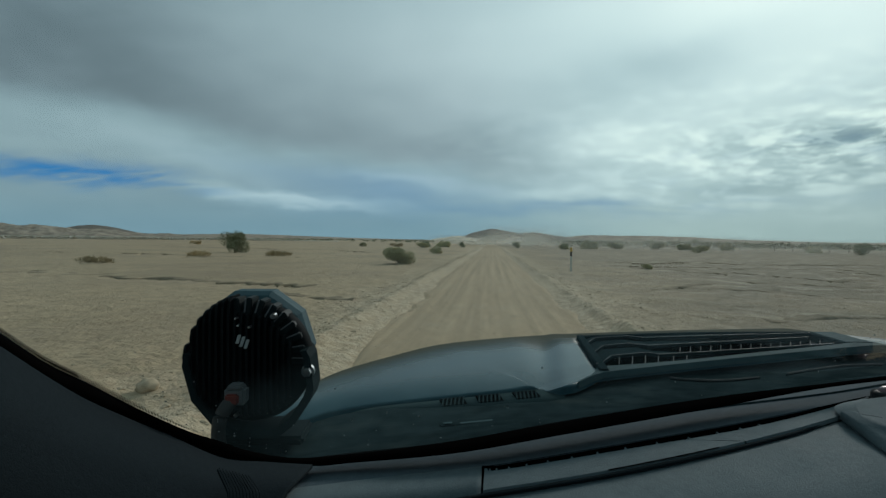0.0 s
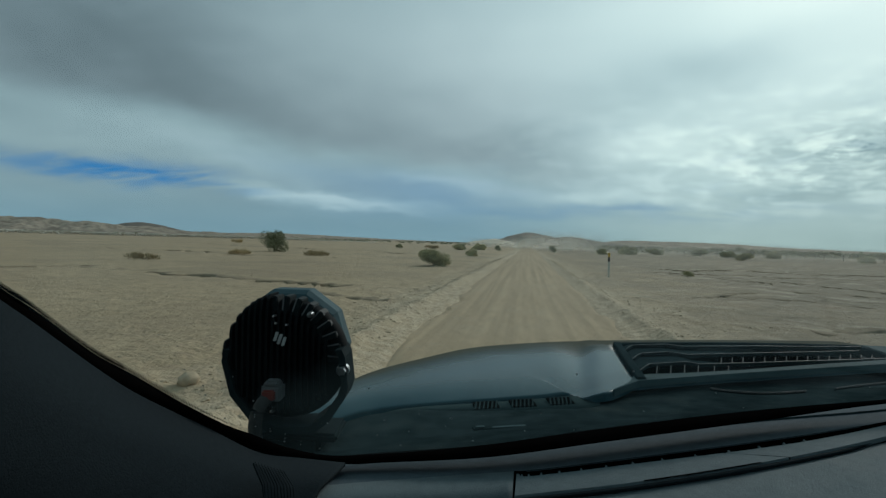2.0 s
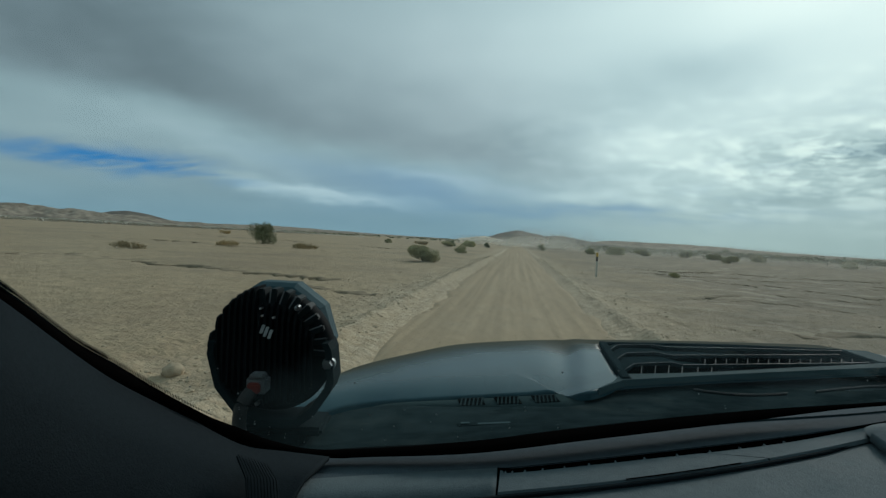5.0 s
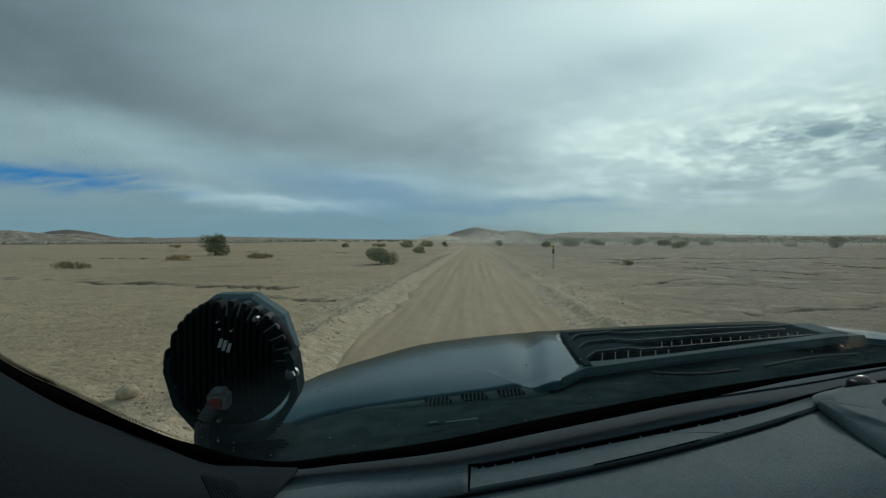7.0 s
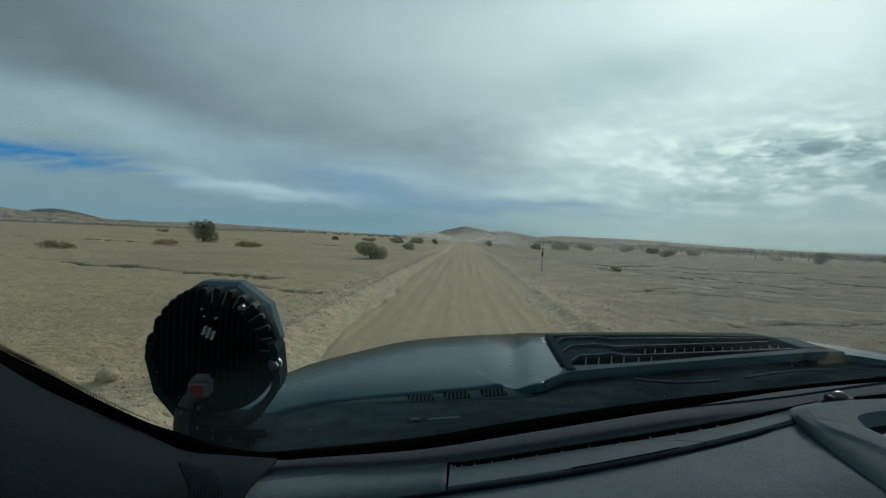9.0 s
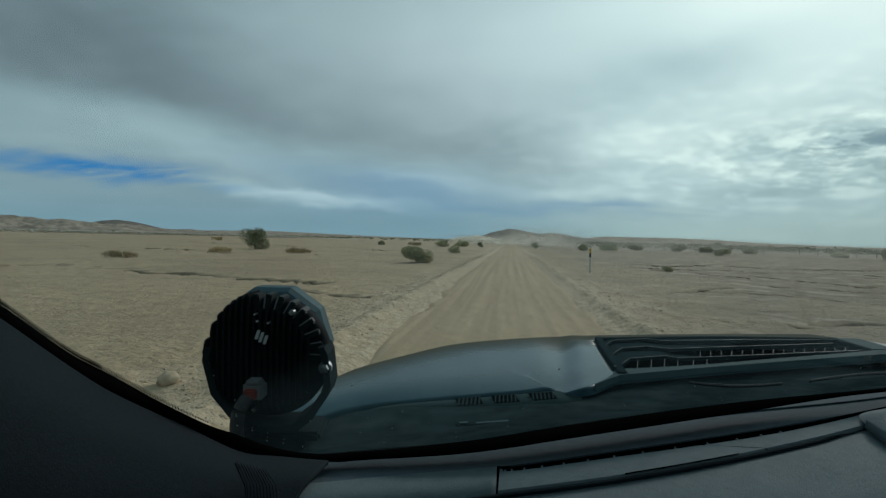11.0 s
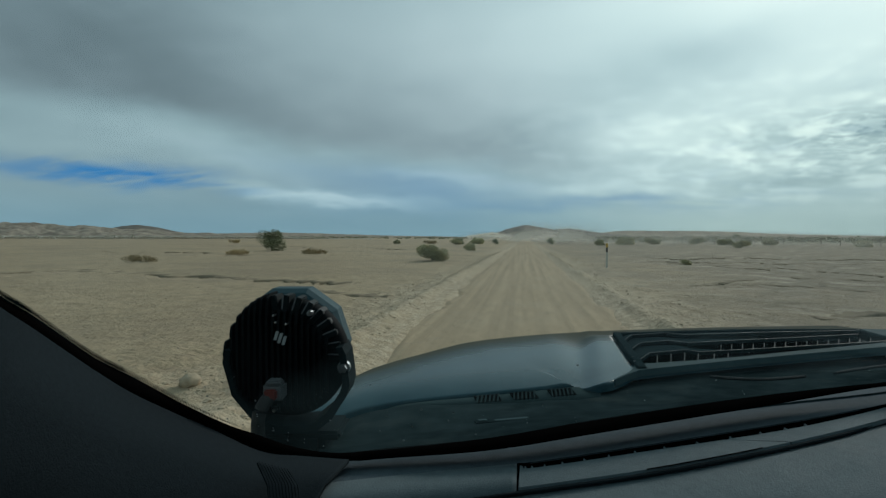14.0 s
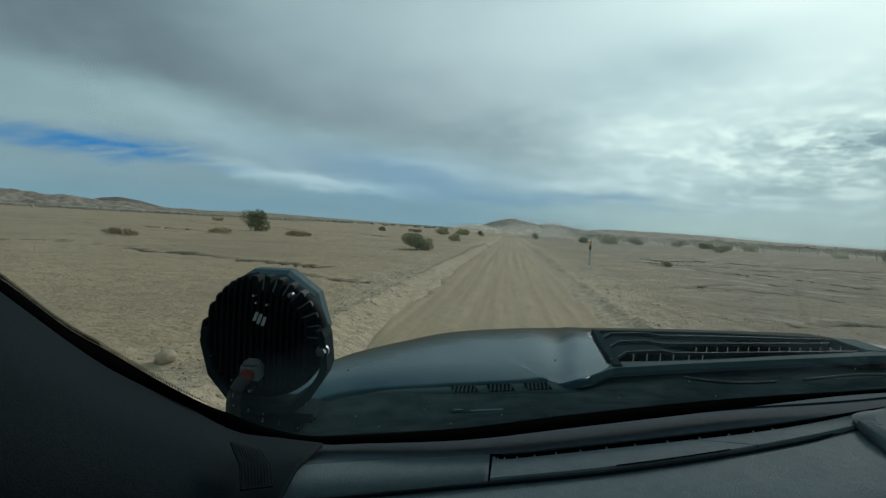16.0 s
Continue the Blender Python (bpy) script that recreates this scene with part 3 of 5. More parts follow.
def ridge(name, label, mat, az0, az1, dist, profile, deep, seed, rough=1.0):
    """A range seen along a span of bearings: profile lists (bearing, height) of its skyline."""
    n, m = 260, 34
    bearings = np.linspace(az0, az1, n)
    tops = np.interp(bearings, [p[0] for p in profile], [p[1] for p in profile])
    v = np.linspace(-1, 1, m)
    B, V = np.meshgrid(bearings, v)
    D = dist + V * deep
    shape = np.clip(1 - np.abs(V) ** 1.5, 0, 1)
    H = tops[None, :] * shape
    X, Y = D * np.sin(np.radians(B)), D * np.cos(np.radians(B))
    ruf = (fbm(X / 90, Y / 60, 5, seed) * 0.35 + fbm(X / 22, Y / 22, 3, seed + 4) * 0.22) * rough
    gul = np.abs(fbm(X / 28, Y / 140, 4, seed + 50)) * 0.8 * rough
    Z = H * (1 + ruf * (1 - 0.4 * shape)) - H * gul * (1 - shape ** 2) * 1.2 - 1.0
    ob = sheet_object(name, X, Y, Z, mat)
    return tagged(ob, label, "hill", kind="structure")


ridge("hill_ahead", "low brown rocky hill beyond the track", HILL_DARK, -9, 13, 1500,
      [(-9, 0), (-5.5, 2), (-3.2, 8), (-1.5, 24), (0.2, 34), (1.6, 30), (3.0, 23), (4.6, 26), (6.5, 17), (9, 9), (13, 2)], 260, 3, 0.7)
ridge("ridge_east", "long low tan ridge on the skyline", HILL_TAN, 5, 52, 1900,
      [(5, 6), (9, 22), (14, 24), (19, 20), (24, 12), (30, 8), (38, 9), (45, 6), (52, 3)], 300, 5, 0.5)
ridge("badlands_west", "pale eroded badland hills", HILL_TAN, -62, -22, 1300,
      [(-62, 20), (-55, 23), (-50, 20), (-46, 24), (-43, 19), (-40, 22), (-36, 17), (-33, 12), (-29, 7), (-22, 3)], 130, 7, 1.9)
ridge("mesa_west", "dark flat-topped mesa on the skyline", HILL_DARK, -39.2, -31.8, 1750,
      [(-39.2, 10), (-38.4, 22), (-37.4, 30), (-36.4, 32), (-35.4, 30), (-34.4, 24), (-33.2, 16), (-31.8, 8)], 160, 9, 0.5)
ridge("plain_rise_west", "low pale rise on the skyline", HILL_TAN, -30, -2, 1700,
      [(-30, 10), (-25, 14), (-20, 11), (-15, 7), (-8, 4), (-2, 1)], 220, 12, 0.5)


SAND_PALE = material("pale_cream_sand_slope", (0.60, 0.53, 0.42), (0.46, 0.40, 0.31), 0.05, 8, 0.95, spec=0.1)
ridge("sand_slope", "pale cream sand slope below the hill", SAND_PALE, -6.2, -0.6, 1150,
      [(-6.2, 0), (-5.4, 5), (-4.2, 9), (-3.0, 12), (-2.0, 9), (-1.2, 6), (-0.6, 0)], 60, 15, 0.8)


# ---- dust hanging over the track ahead ----
def dust_material(most, grain):
    """Thin airborne dust: densest low down and in the middle of its bank, torn by noise, gone at the top and the ends."""
    m = bpy.data.materials.new("drifting_dust")
    m.use_nodes = True
    nodes, links = m.node_tree.nodes, m.node_tree.links
    nodes.clear()

    def calc(op, a, b):
        n = nodes.new("ShaderNodeMath")
        n.operation = op
        for k, v in enumerate((a, b)):
            if isinstance(v, (int, float)):
                n.inputs[k].default_value = v
            else:
                links.new(v, n.inputs[k])
        return n.outputs[0]

    def eased_ramp(v, a, b):
        n = nodes.new("ShaderNodeMapRange")
        n.interpolation_type = "SMOOTHSTEP"
        links.new(v, n.inputs[0])
        n.inputs[1].default_value, n.inputs[2].default_value = a, b
        return n.outputs[0]

    tc, sep, scale, cloud_n = (nodes.new("ShaderNode" + k) for k in ("TexCoord", "SeparateXYZ", "VectorMath", "TexNoise"))
    links.new(tc.outputs["Object"], sep.inputs[0])
    scale.operation = "MULTIPLY"
    scale.inputs[1].default_value = grain
    links.new(tc.outputs["Object"], scale.inputs[0])
    links.new(scale.outputs[0], cloud_n.inputs["Vector"])
    cloud_n.inputs["Scale"].default_value, cloud_n.inputs["Detail"].default_value = 1.0, 6
    along = eased_ramp(calc("ABSOLUTE", sep.outputs[0], 0.0), 1.0, 0.25)
    upward = calc("MULTIPLY", eased_ramp(sep.outputs[2], 0.97, 0.15), eased_ramp(sep.outputs[2], 0.0, 0.15))
    torn_n = calc("ADD", calc("MULTIPLY", eased_ramp(cloud_n.outputs[0], 0.32, 0.66), 0.75), 0.25)
    density = calc("MULTIPLY", calc("MULTIPLY", calc("MULTIPLY", along, upward), torn_n), most)
    clear_n, lit, grains, cloudy, mix, out = (nodes.new("ShaderNode" + k) for k in ("BsdfTransparent", "BsdfTranslucent", "BsdfDiffuse", "MixShader", "MixShader", "OutputMaterial"))
    lit.inputs[0].default_value = (0.86, 0.79, 0.70, 1)
    grains.inputs[0].default_value = (0.80, 0.73, 0.63, 1)
    links.new(lit.outputs[0], cloudy.inputs[1])
    links.new(grains.outputs[0], cloudy.inputs[2])
    links.new(density, mix.inputs[0])
    links.new(clear_n.outputs[0], mix.inputs[1])
    links.new(cloudy.outputs[0], mix.inputs[2])
    links.new(mix.outputs[0], out.inputs[0])
    return m


def dust_cloud(az, dist, half, deep, height, most):
    """A low bank of dust across the view: a soft mound, thinning out upwards and to its ends."""
    u, v = np.meshgrid(np.linspace(-1, 1, 60), np.linspace(-1, 1, 30))
    ob = sheet_object("dust_cloud", u, v, 1 - v ** 2, dust_material(most, (half / 7.0, deep / 14.0, height / 3.0)))
    x, y = direction(az, dist)
    ob.matrix_world = pose(x, y, -0.2, 0, 0, -az) @ Matrix.Diagonal((half, deep, height, 1))
    return tagged(ob, "pale drifting dust raised above the track", "dust", kind="stuff")


dust_cloud(3.2, 175, 17, 26, 7.6, 0.60)
dust_cloud(-1.0, 235, 26, 26, 5.0, 0.62)
dust_cloud(14.0, 150, 42, 24, 4.4, 0.34)
dust_cloud(28.0, 120, 46, 22, 3.4, 0.30)

PLANTS_PLACED = [   # kind, place, size, turn, stretch
    ("s", -6.0, 38.0, 0.85, 20, 1.15), ("s", -9.6, 55.0, 0.75, 130, 1.0), ("b", -6.4, 70.0, 0.7, 60, 1.2),
    ("c", -28.6, 62.0, 1.35, 10, 1.25), ("t", -24.6, 34.0, 1.3, 0, 1.6), ("t", -19.5, 52.0, 1.6, 40, 1.5),
    ("t", -26.2, 50.0, 1.5, 70, 1.6), ("s", 9.8, 36.0, 0.25, 30, 1.3),
    ("b", -11.1, 140.0, 1.4, 0, 1.3), ("c", -7.0, 150.0, 0.8, 30, 1.2), ("c", 6.8, 139.0, 0.9, 80, 1.3),
    ("b", 24.0, 138.0, 1.5, 10, 1.5), ("b", 52.0, 128.0, 1.2, 90, 1.5), ("s", 46.0, 158.0, 1.4, 200, 1.4), ("c", 60.0, 170.0, 1.5, 20, 1.3),
    ("s", 37.0, 103.0, 1.0, 140, 1.4), ("c", 66.0, 106.0, 1.2, 250, 1.4),
    ("b", 17.0, 128.0, 1.1, 70, 1.6), ("s", 31.0, 142.0, 1.2, 15, 1.5), ("b", 41.0, 122.0, 1.0, 160, 1.7), ("s", 56.0, 140.0, 1.3, 80, 1.5), ("b", 72.0, 132.0, 1.2, 10, 1.6),
    ("s", -14.0, 120.0, 0.9, 60, 1.6), ("d", -21.0, 128.0, 1.0, 10, 1.7), ("b", -30.0, 135.0, 0.9, 100, 1.6),
    ("c", -16.0, 146.0, 1.0, 10, 1.2), ("d", -62.0, 116.0, 0.9, 50, 1.4),
]

# ---- plants ----
def shrub_meshes(seed, radius, height, blades, leaf_len, leaf_w, lumps, dry=False, upright=0.5):
    """Stems mesh and crown mesh of a desert shrub; the crown is a clumped cloud of small leaf blades."""
    rng = random.Random(seed)
    centres = []
    for i in range(lumps):
        a, q = rng.uniform(0, 2 * math.pi), math.sqrt(rng.uniform(0.0, 0.75))
        r = radius * q
        s = rng.uniform(0.30, 0.50) * radius
        centres.append((Vector((r * math.cos(a), r * math.sin(a), height * rng.uniform(0.12, 0.70) * (1 - 0.35 * q))), s))
    verts, faces = [], []
    for i in range(blades):
        c, s = centres[rng.randrange(lumps)]
        n = Vector((rng.gauss(0, 1), rng.gauss(0, 1), rng.gauss(0, 1))).normalized()
        p = c + Vector((n.x * s, n.y * s, n.z * s * 0.55 * height / radius)) * rng.uniform(0.55, 1.08)
        if p.z < 0.02:
            p.z = rng.uniform(0.02, 0.25 * height)
        way = (n * 0.7 + Vector((0, 0, upright)) + Vector((rng.gauss(0, .4), rng.gauss(0, .4), rng.gauss(0, .4)))).normalized()
        side = way.cross(Vector((rng.gauss(0, 1), rng.gauss(0, 1), rng.gauss(0, 1)))).normalized() * leaf_w * rng.uniform(0.6, 1.3)
        ln = way * leaf_len * rng.uniform(0.5, 1.4)
        k = len(verts)
        verts += [p - side * 0.3, p + ln * 0.5 + side, p + ln, p + ln * 0.5 - side]
        faces.append((k, k + 1, k + 2, k + 3))
    crown = bpy.data.meshes.new("crown")
    crown.from_pydata([v[:] for v in verts], [], faces)
    parts = []
    for i in range(9):
        c, s = centres[rng.randrange(lumps)]
        mid = Vector((c.x * 0.35, c.y * 0.35, c.z * 0.6))
        parts.append(tube([(rng.uniform(-.04, .04), rng.uniform(-.04, .04), -0.06), mid, c], 0.01, 5, 5, (0.022 * radius + 0.004, 0.005)))
    stem_bm = merged(*parts)
    stem = mesh_of("stems", stem_bm, TWIG)
    return stem, crown


def make_shrub(name, label, category, mat, *args, **kw):
    stem, crown = shrub_meshes(*args, **kw)
    crown.materials.append(mat)
    ob = thing(name, label, category, (0, -400, -50), group="desert bushes on the plain")
    for nm, me in (("stems", stem), ("crown", crown)):
        c = new(nm, me)
        c.parent = ob
    return ob


def place(ob, x, y, s=1.0, turn=0.0, sx=1.0):
    m = pose(x, y, terrain(x, y) - 0.02 * s, 0, 0, turn) @ Matrix.Diagonal((s * sx, s, s, 1))
    c = copy_thing(ob, m)
    c.matrix_basis = m
    return c


saltbush = make_shrub("saltbush", "rounded olive green saltbush on bare sand", "bush", LEAF, 3, 1.0, 1.75, 9000, 0.12, 0.018, 16)
saltbush_b = make_shrub("saltbush", "loose olive and straw coloured saltbush on bare sand", "bush", LEAF, 8, 1.0, 1.5, 6500, 0.13, 0.018, 11)
creosote = make_shrub("creosote_bush", "dark green upright creosote bush", "bush", LEAF_DARK, 5, 0.9, 2.3, 5000, 0.10, 0.024, 13, upright=0.8)
drybush = make_shrub("dry_bush", "dry straw brown desert bush", "bush", DRY, 6, 0.9, 1.3, 4500, 0.14, 0.012, 10)
tuft = make_shrub("dry_grass_tuft", "low dry straw grass tuft", "grass", DRY, 7, 0.5, 0.55, 900, 0.16, 0.010, 6, upright=1.0)

for proto, x, y, s, turn, sx in PLANTS_PLACED:
    place({"s": saltbush, "b": saltbush_b, "c": creosote, "d": drybush, "t": tuft}[proto], x, y, s, turn, sx)
rng = random.Random(41)
for i in range(12):      # scrub on the far plain
    b, d = rng.uniform(-46, 46), rng.uniform(190, 430)
    x, y = direction(b, d)
    if abs(x) > 6 and not (b < -8 and d < 260):
        place(rng.choice((saltbush_b, creosote, drybush, saltbush)), x, y, rng.uniform(0.8, 1.5), rng.uniform(0, 360), rng.uniform(0.8, 1.5))
for proto in (saltbush, saltbush_b, creosote, drybush, tuft):
    for o in (*proto.children, proto):
        bpy.data.objects.remove(o)


def far_scrub():
    """The thin dark line of scrub along the skyline, one uncountable mass."""
    rg = random.Random(5)
    verts, faces = [], []
    for i in range(1700):
        b = rg.uniform(-50, 50) if i < 900 else rg.uniform(7, 48)
        d = rg.uniform(430, 1000) if i < 900 else rg.uniform(200, 420)
        x, y = direction(b, d)
        if abs(x) < 12:
            continue
        z = terrain(x, y)
        w, h = rg.uniform(0.9, 2.6), rg.uniform(0.8, 2.1)
        for j in range(22):
            a, e = rg.uniform(0, 6.283), rg.uniform(0.05, 1)
            p = Vector((x + w * math.cos(a) * rg.uniform(0, 1), y + w * math.sin(a), z + h * e * 0.8))
            k = len(verts)
            s = 0.55
            verts += [(p + Vector((rg.gauss(0, s), rg.gauss(0, s), rg.gauss(0, s * 0.6))))[:] for _ in range(3)]
            faces.append((k, k + 1, k + 2))
    me = bpy.data.meshes.new("far_scrub")
    me.from_pydata(verts, [], faces)
    me.materials.append(LEAF_DARK)
    return tagged(new("far_scrub", me), "thin dark line of far desert scrub", "scrub", kind="stuff")


far_scrub()


def stone_mesh(seed):
    rg = random.Random(seed)
    bm = bmesh.new()
    bmesh.ops.create_icosphere(bm, subdivisions=1, radius=1)
    for v in bm.verts:
        v.co *= rg.uniform(0.7, 1.15)
        v.co.z *= 0.6
    return bm


def gravel():
    """Loose pebbles and clods, thick along the track's edges."""
    rg = random.Random(17)
    base = []
    for s in range(5):
        bm = stone_mesh(s)
        bm.verts.index_update()
        base.append(([v.co.copy() for v in bm.verts], [[v.index for v in f.verts] for f in bm.faces]))
        bm.free()
    xs, ys, ss = [], [], []
    for i in range(17000):
        kind = rg.random()
        y = 4.5 + 55 * rg.random() ** 2.0
        if kind < 0.56:
            x = float(road_mid(np.array(y))) + rg.choice((rg.gauss(-2.8, 0.5), rg.gauss(-3.0, 0.8), rg.gauss(2.65, 0.45)))
        elif kind < 0.66:
            x = rg.uniform(-2, 2)
        else:
            b = radians(rg.uniform(-52, 48))
            x = y * math.tan(b)
        xs.append(x)
        ys.append(y)
        ss.append(0.005 + 0.040 * rg.random() ** 9 * (1 if abs(x) > 2.2 else 0.35) + 0.0003 * y)
    gz = ground_height(np.array(xs), np.array(ys))
    rxx = np.array(xs) - road_mid(np.array(ys))
    gz = np.where(np.abs(rxx) < 2.15, np.maximum(gz, road_height(rxx, np.array(ys))), gz)
    verts, faces = [], []
    for x, y, s, z in zip(xs, ys, ss, gz):
        vs, fs = base[rg.randrange(5)]
        a = rg.uniform(0, 6.28)
        c, n = math.cos(a) * s, math.sin(a) * s
        k = len(verts)
        verts += [(x + v.x * c - v.y * n, y + v.x * n + v.y * c, float(z) + v.z * s) for v in vs]
        faces += [[k + j for j in f] for f in fs]
    me = bpy.data.meshes.new("gravel")
    me.from_pydata(verts, [], faces)
    me.materials.append(STONE)
    return tagged(new("gravel", me), "loose pebbles and clods scattered over the sand", "gravel", kind="stuff")


gravel()


def stony_bank():
    """A long low bank of bleached stones far across the plain."""
    rg = random.Random(23)
    base = []
    for k in range(4):
        bm = stone_mesh(40 + k)
        bm.verts.index_update()
        base.append(([v.co.copy() for v in bm.verts], [[v.index for v in f.verts] for f in bm.faces]))
        bm.free()
    verts, faces = [], []
    for i in range(3600):
        b = rg.uniform(-54, -15)
        d = 330 + 20 * math.sin(b * 0.12) + rg.gauss(0, 7)
        x, y = direction(b, d)
        vs, fs = base[rg.randrange(4)]
        sz = rg.uniform(0.25, 0.75)
        z = 0.2 + max(0.0, 1.2 - abs(rg.gauss(0, 0.7))) * smooth01(np.array((-15 - b) / 12.0)).item()
        k = len(verts)
        verts += [(x + v.x * sz, y + v.y * sz, z + v.z * sz) for v in vs]
        faces += [[k + j for j in f] for f in fs]
    me = bpy.data.meshes.new("stony_bank")
    me.from_pydata(verts, [], faces)
    me.materials.append(BLEACHED)
    return tagged(new("stony_bank", me), "long low bank of bleached pale stones", "bank", kind="stuff")


BLEACHED = material("bleached_stone", (0.52, 0.47, 0.39), (0.36, 0.32, 0.26), 0.4, 5, 0.9)
stony_bank()

def pale_rock(x, y, size):
    """A rounded bleached boulder, half worn."""
    bm = bmesh.new()
    bmesh.ops.create_icosphere(bm, subdivisions=3, radius=size)
    for v in bm.verts:
        v.co += v.co.normalized() * size * 0.28 * noise.noise(v.co * (2.2 / size))
        v.co.z *= 0.85
    r = new("pale_rock", mesh_of("pale_rock", bm, STONE))
    r.location = (x, y, terrain(x, y) + size * 0.35)
    return tagged(r, "rounded pale grey boulder half sunk in sand", "rock")


pale_rock(-3.7, 5.9, 0.11)

# ---- marker post by the track ----
def marker_post(x, y):
    p = thing("marker_post", "slim pale roadside marker post with dark and yellow top", "post", (x, y, terrain(x, y)))
    part("post", box(0.10, 0.03, 1.05, 0.006, (0, 0, 0.32)), WHITE, p)
    part("cap", box(0.104, 0.034, 0.26, 0.006, (0, 0, 0.975)), POST_DARK, p, "dark brown upper band")
    part("reflector", box(0.108, 0.038, 0.22, 0.004, (0, 0, 1.215)), YELLOW, p, "yellow reflective band")
    return p


marker_post(4.6, 32.0)


# ---- far fence ----
def fence(x0, y0, x1, y1, count):
    """Weathered posts with two rails."""
    f = thing("fence", "weathered wooden post and rail fence among bushes", "fence", (x0, y0, terrain(x0, y0)))
    post_bm = box(0.14, 0.14, 1.7, 0.02, (0, 0, 0.75))
    post = mesh_of("post", post_bm, WIRE, False)
    for i in range(count):
        t = i / (count - 1)
        o = new("post", post)
        x, y = x0 + (x1 - x0) * t, y0 + (y1 - y0) * t
        o.location = (x - x0, y - y0, terrain(x, y) - terrain(x0, y0))
        o.parent = f
    for h in (0.7, 1.35):
        part("rail", tube([(0, 0, h), ((x1 - x0) / 2, (y1 - y0) / 2, h - 0.03), (x1 - x0, y1 - y0, h)], 0.03, 12, 6), WIRE, f)


fence(40.0, 150.0, 92.0, 132.0, 16)

# ---- the truck that carries the lens ----
MID = 0.52            # the truck's middle, to the right of the lens
truck = thing("off_road_truck", "dark slate blue off-road truck standing on the dirt track", "truck", (MID, 0.2, 0))
INV = Matrix.Translation((-MID, -0.2, 0))


def tpart(name, bm, mat, parent=None, label="", smooth=True):
    bmesh.ops.transform(bm, matrix=INV, verts=bm.verts)
    return part(name, bm, mat, parent or truck, label, smooth)


# bonnet: domed sheet with rolled edges and a raised middle
REAR = [(-0.345, 0.80), (-0.289, 0.862), (-0.244, 0.915), (-0.156, 0.959), (-0.061, 0.991), (0.039, 1.024), (0.085, 1.043), (0.103, 1.018), (0.116, 0.999), (0.130, 0.990),
        (0.143, 0.985), (0.165, 1.006), (0.191, 1.042), (0.214, 1.066), (0.365, 1.123), (0.548, 1.183), (0.718, 1.236), (0.838, 1.268), (0.95, 1.25), (1.10, 1.15), (1.24, 0.98), (1.33, 0.87), (1.385, 0.80)]
FRONT = [(-0.40, 1.02), (-0.345, 1.11), (-0.307, 1.23), (-0.231, 1.363), (-0.124, 1.508), (0.059, 1.597), (0.25, 1.63), (0.52, 1.645)]


def bonnet_z(x, y):
    base = -0.272 + 0.05 * min(x, 0.82) - 0.09 * max(0.0, x - 0.82)
    rise = 0.016 * float(smooth01(np.array((x - 0.098 - 0.10 * (y - 1.02)) / 0.048)))
    rise *= 1 - 0.9 * float(smooth01(np.array((y - 1.46) / 0.08)) * smooth01(np.array((x - 0.14) / 0.08)))
    well = smooth01(np.array((x - 0.226 + 0.04 * (1.46 - y)) / 0.012)) * smooth01(np.array((0.80 - x) / 0.02)) * smooth01(np.array((y - 1.118 - 0.31 * (x - 0.225)) / 0.012)) * smooth01(np.array((1.468 - y) / 0.02))
    rise *= 1 - 0.4 * float(smooth01(np.array((y - 1.46) / 0.14)))
    return base + rise - (0.055 - 0.03 * min(1.0, max(0.0, (x - 0.35) / 0.4))) * float(well) - 0.012 * max(0.0, (y - 1.2)) ** 2


SWELL_X, SWELL_Y = (-0.345, -0.289, -0.244, -0.156, -0.061, 0.039, 0.16, 0.30), (0.80, 0.862, 0.915, 0.959, 0.991, 1.024, 1.062, 1.10)


def even(points, n):
    """n points spread evenly along a polyline."""
    run = np.cumsum([0.0] + [(b - a).length for a, b in zip(points, points[1:])])
    return [Vector([float(np.interp(d, run, [p[k] for p in points])) for k in range(3)]) for d in np.linspace(0, run[-1], n)]


def bonnet():
    n = 110
    rear, front = even(spline([(*p, 0) for p in REAR], 900), 2 * n - 1), spline([(*p, 0) for p in FRONT], n)
    front += [Vector((2 * MID - p.x, p.y, 0)) for p in front[-2::-1]]
    rows = []
    c = Vector((MID, 0.9, 0))
    for j in range(44):
        f = j / 43
        row = []
        for a, b in zip(rear, front):
            p = a.lerp(b, f)
            back = float(np.interp(p.x, SWELL_X, SWELL_Y))
            g = min(1.0, max(0.0, (p.y - back) / max(b.y - back, 0.05)))
            s = max(0.0, (g - 0.5) / 0.5)
            row.append(Vector((p.x, p.y, bonnet_z(p.x, p.y) + (0.03 * s * s * (1 - s) + 0.058 * g * (1 - g)) * (1 - float(smooth01(np.array((p.x - 0.06) / 0.10)))) + EYE)))
        rows.append(row)
    for out, down in ((0.012, 0.004), (0.028, 0.014), (0.042, 0.032), (0.05, 0.06), (0.055, 0.12), (0.06, 0.30), (0.06, 0.55)):
        rows.append([Vector((b.x, b.y, 0)) + (b - c).normalized() * out + Vector((0, 0, bonnet_z(b.x, b.y) - down + EYE)) for b in front])
    lip = [[p + Vector((0, -0.004, -0.012)) for p in rows[0]], [p + Vector((0, 0.0, -0.003)) for p in rows[0]]]
    return loft(lip + rows)


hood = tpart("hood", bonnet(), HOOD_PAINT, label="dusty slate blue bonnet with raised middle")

EDGE = material("grey_plastic_edge", (0.060, 0.080, 0.085), (0.042, 0.057, 0.061), 30, 4, 0.6, spec=0.1)

# black vent insert on the bonnet: frame, three stepped louvres, upright ribs
VZ = -0.2445 + EYE


def vz(x):
    return VZ + 0.05 * (x - 0.2) if x < 0.8 else VZ + 0.03


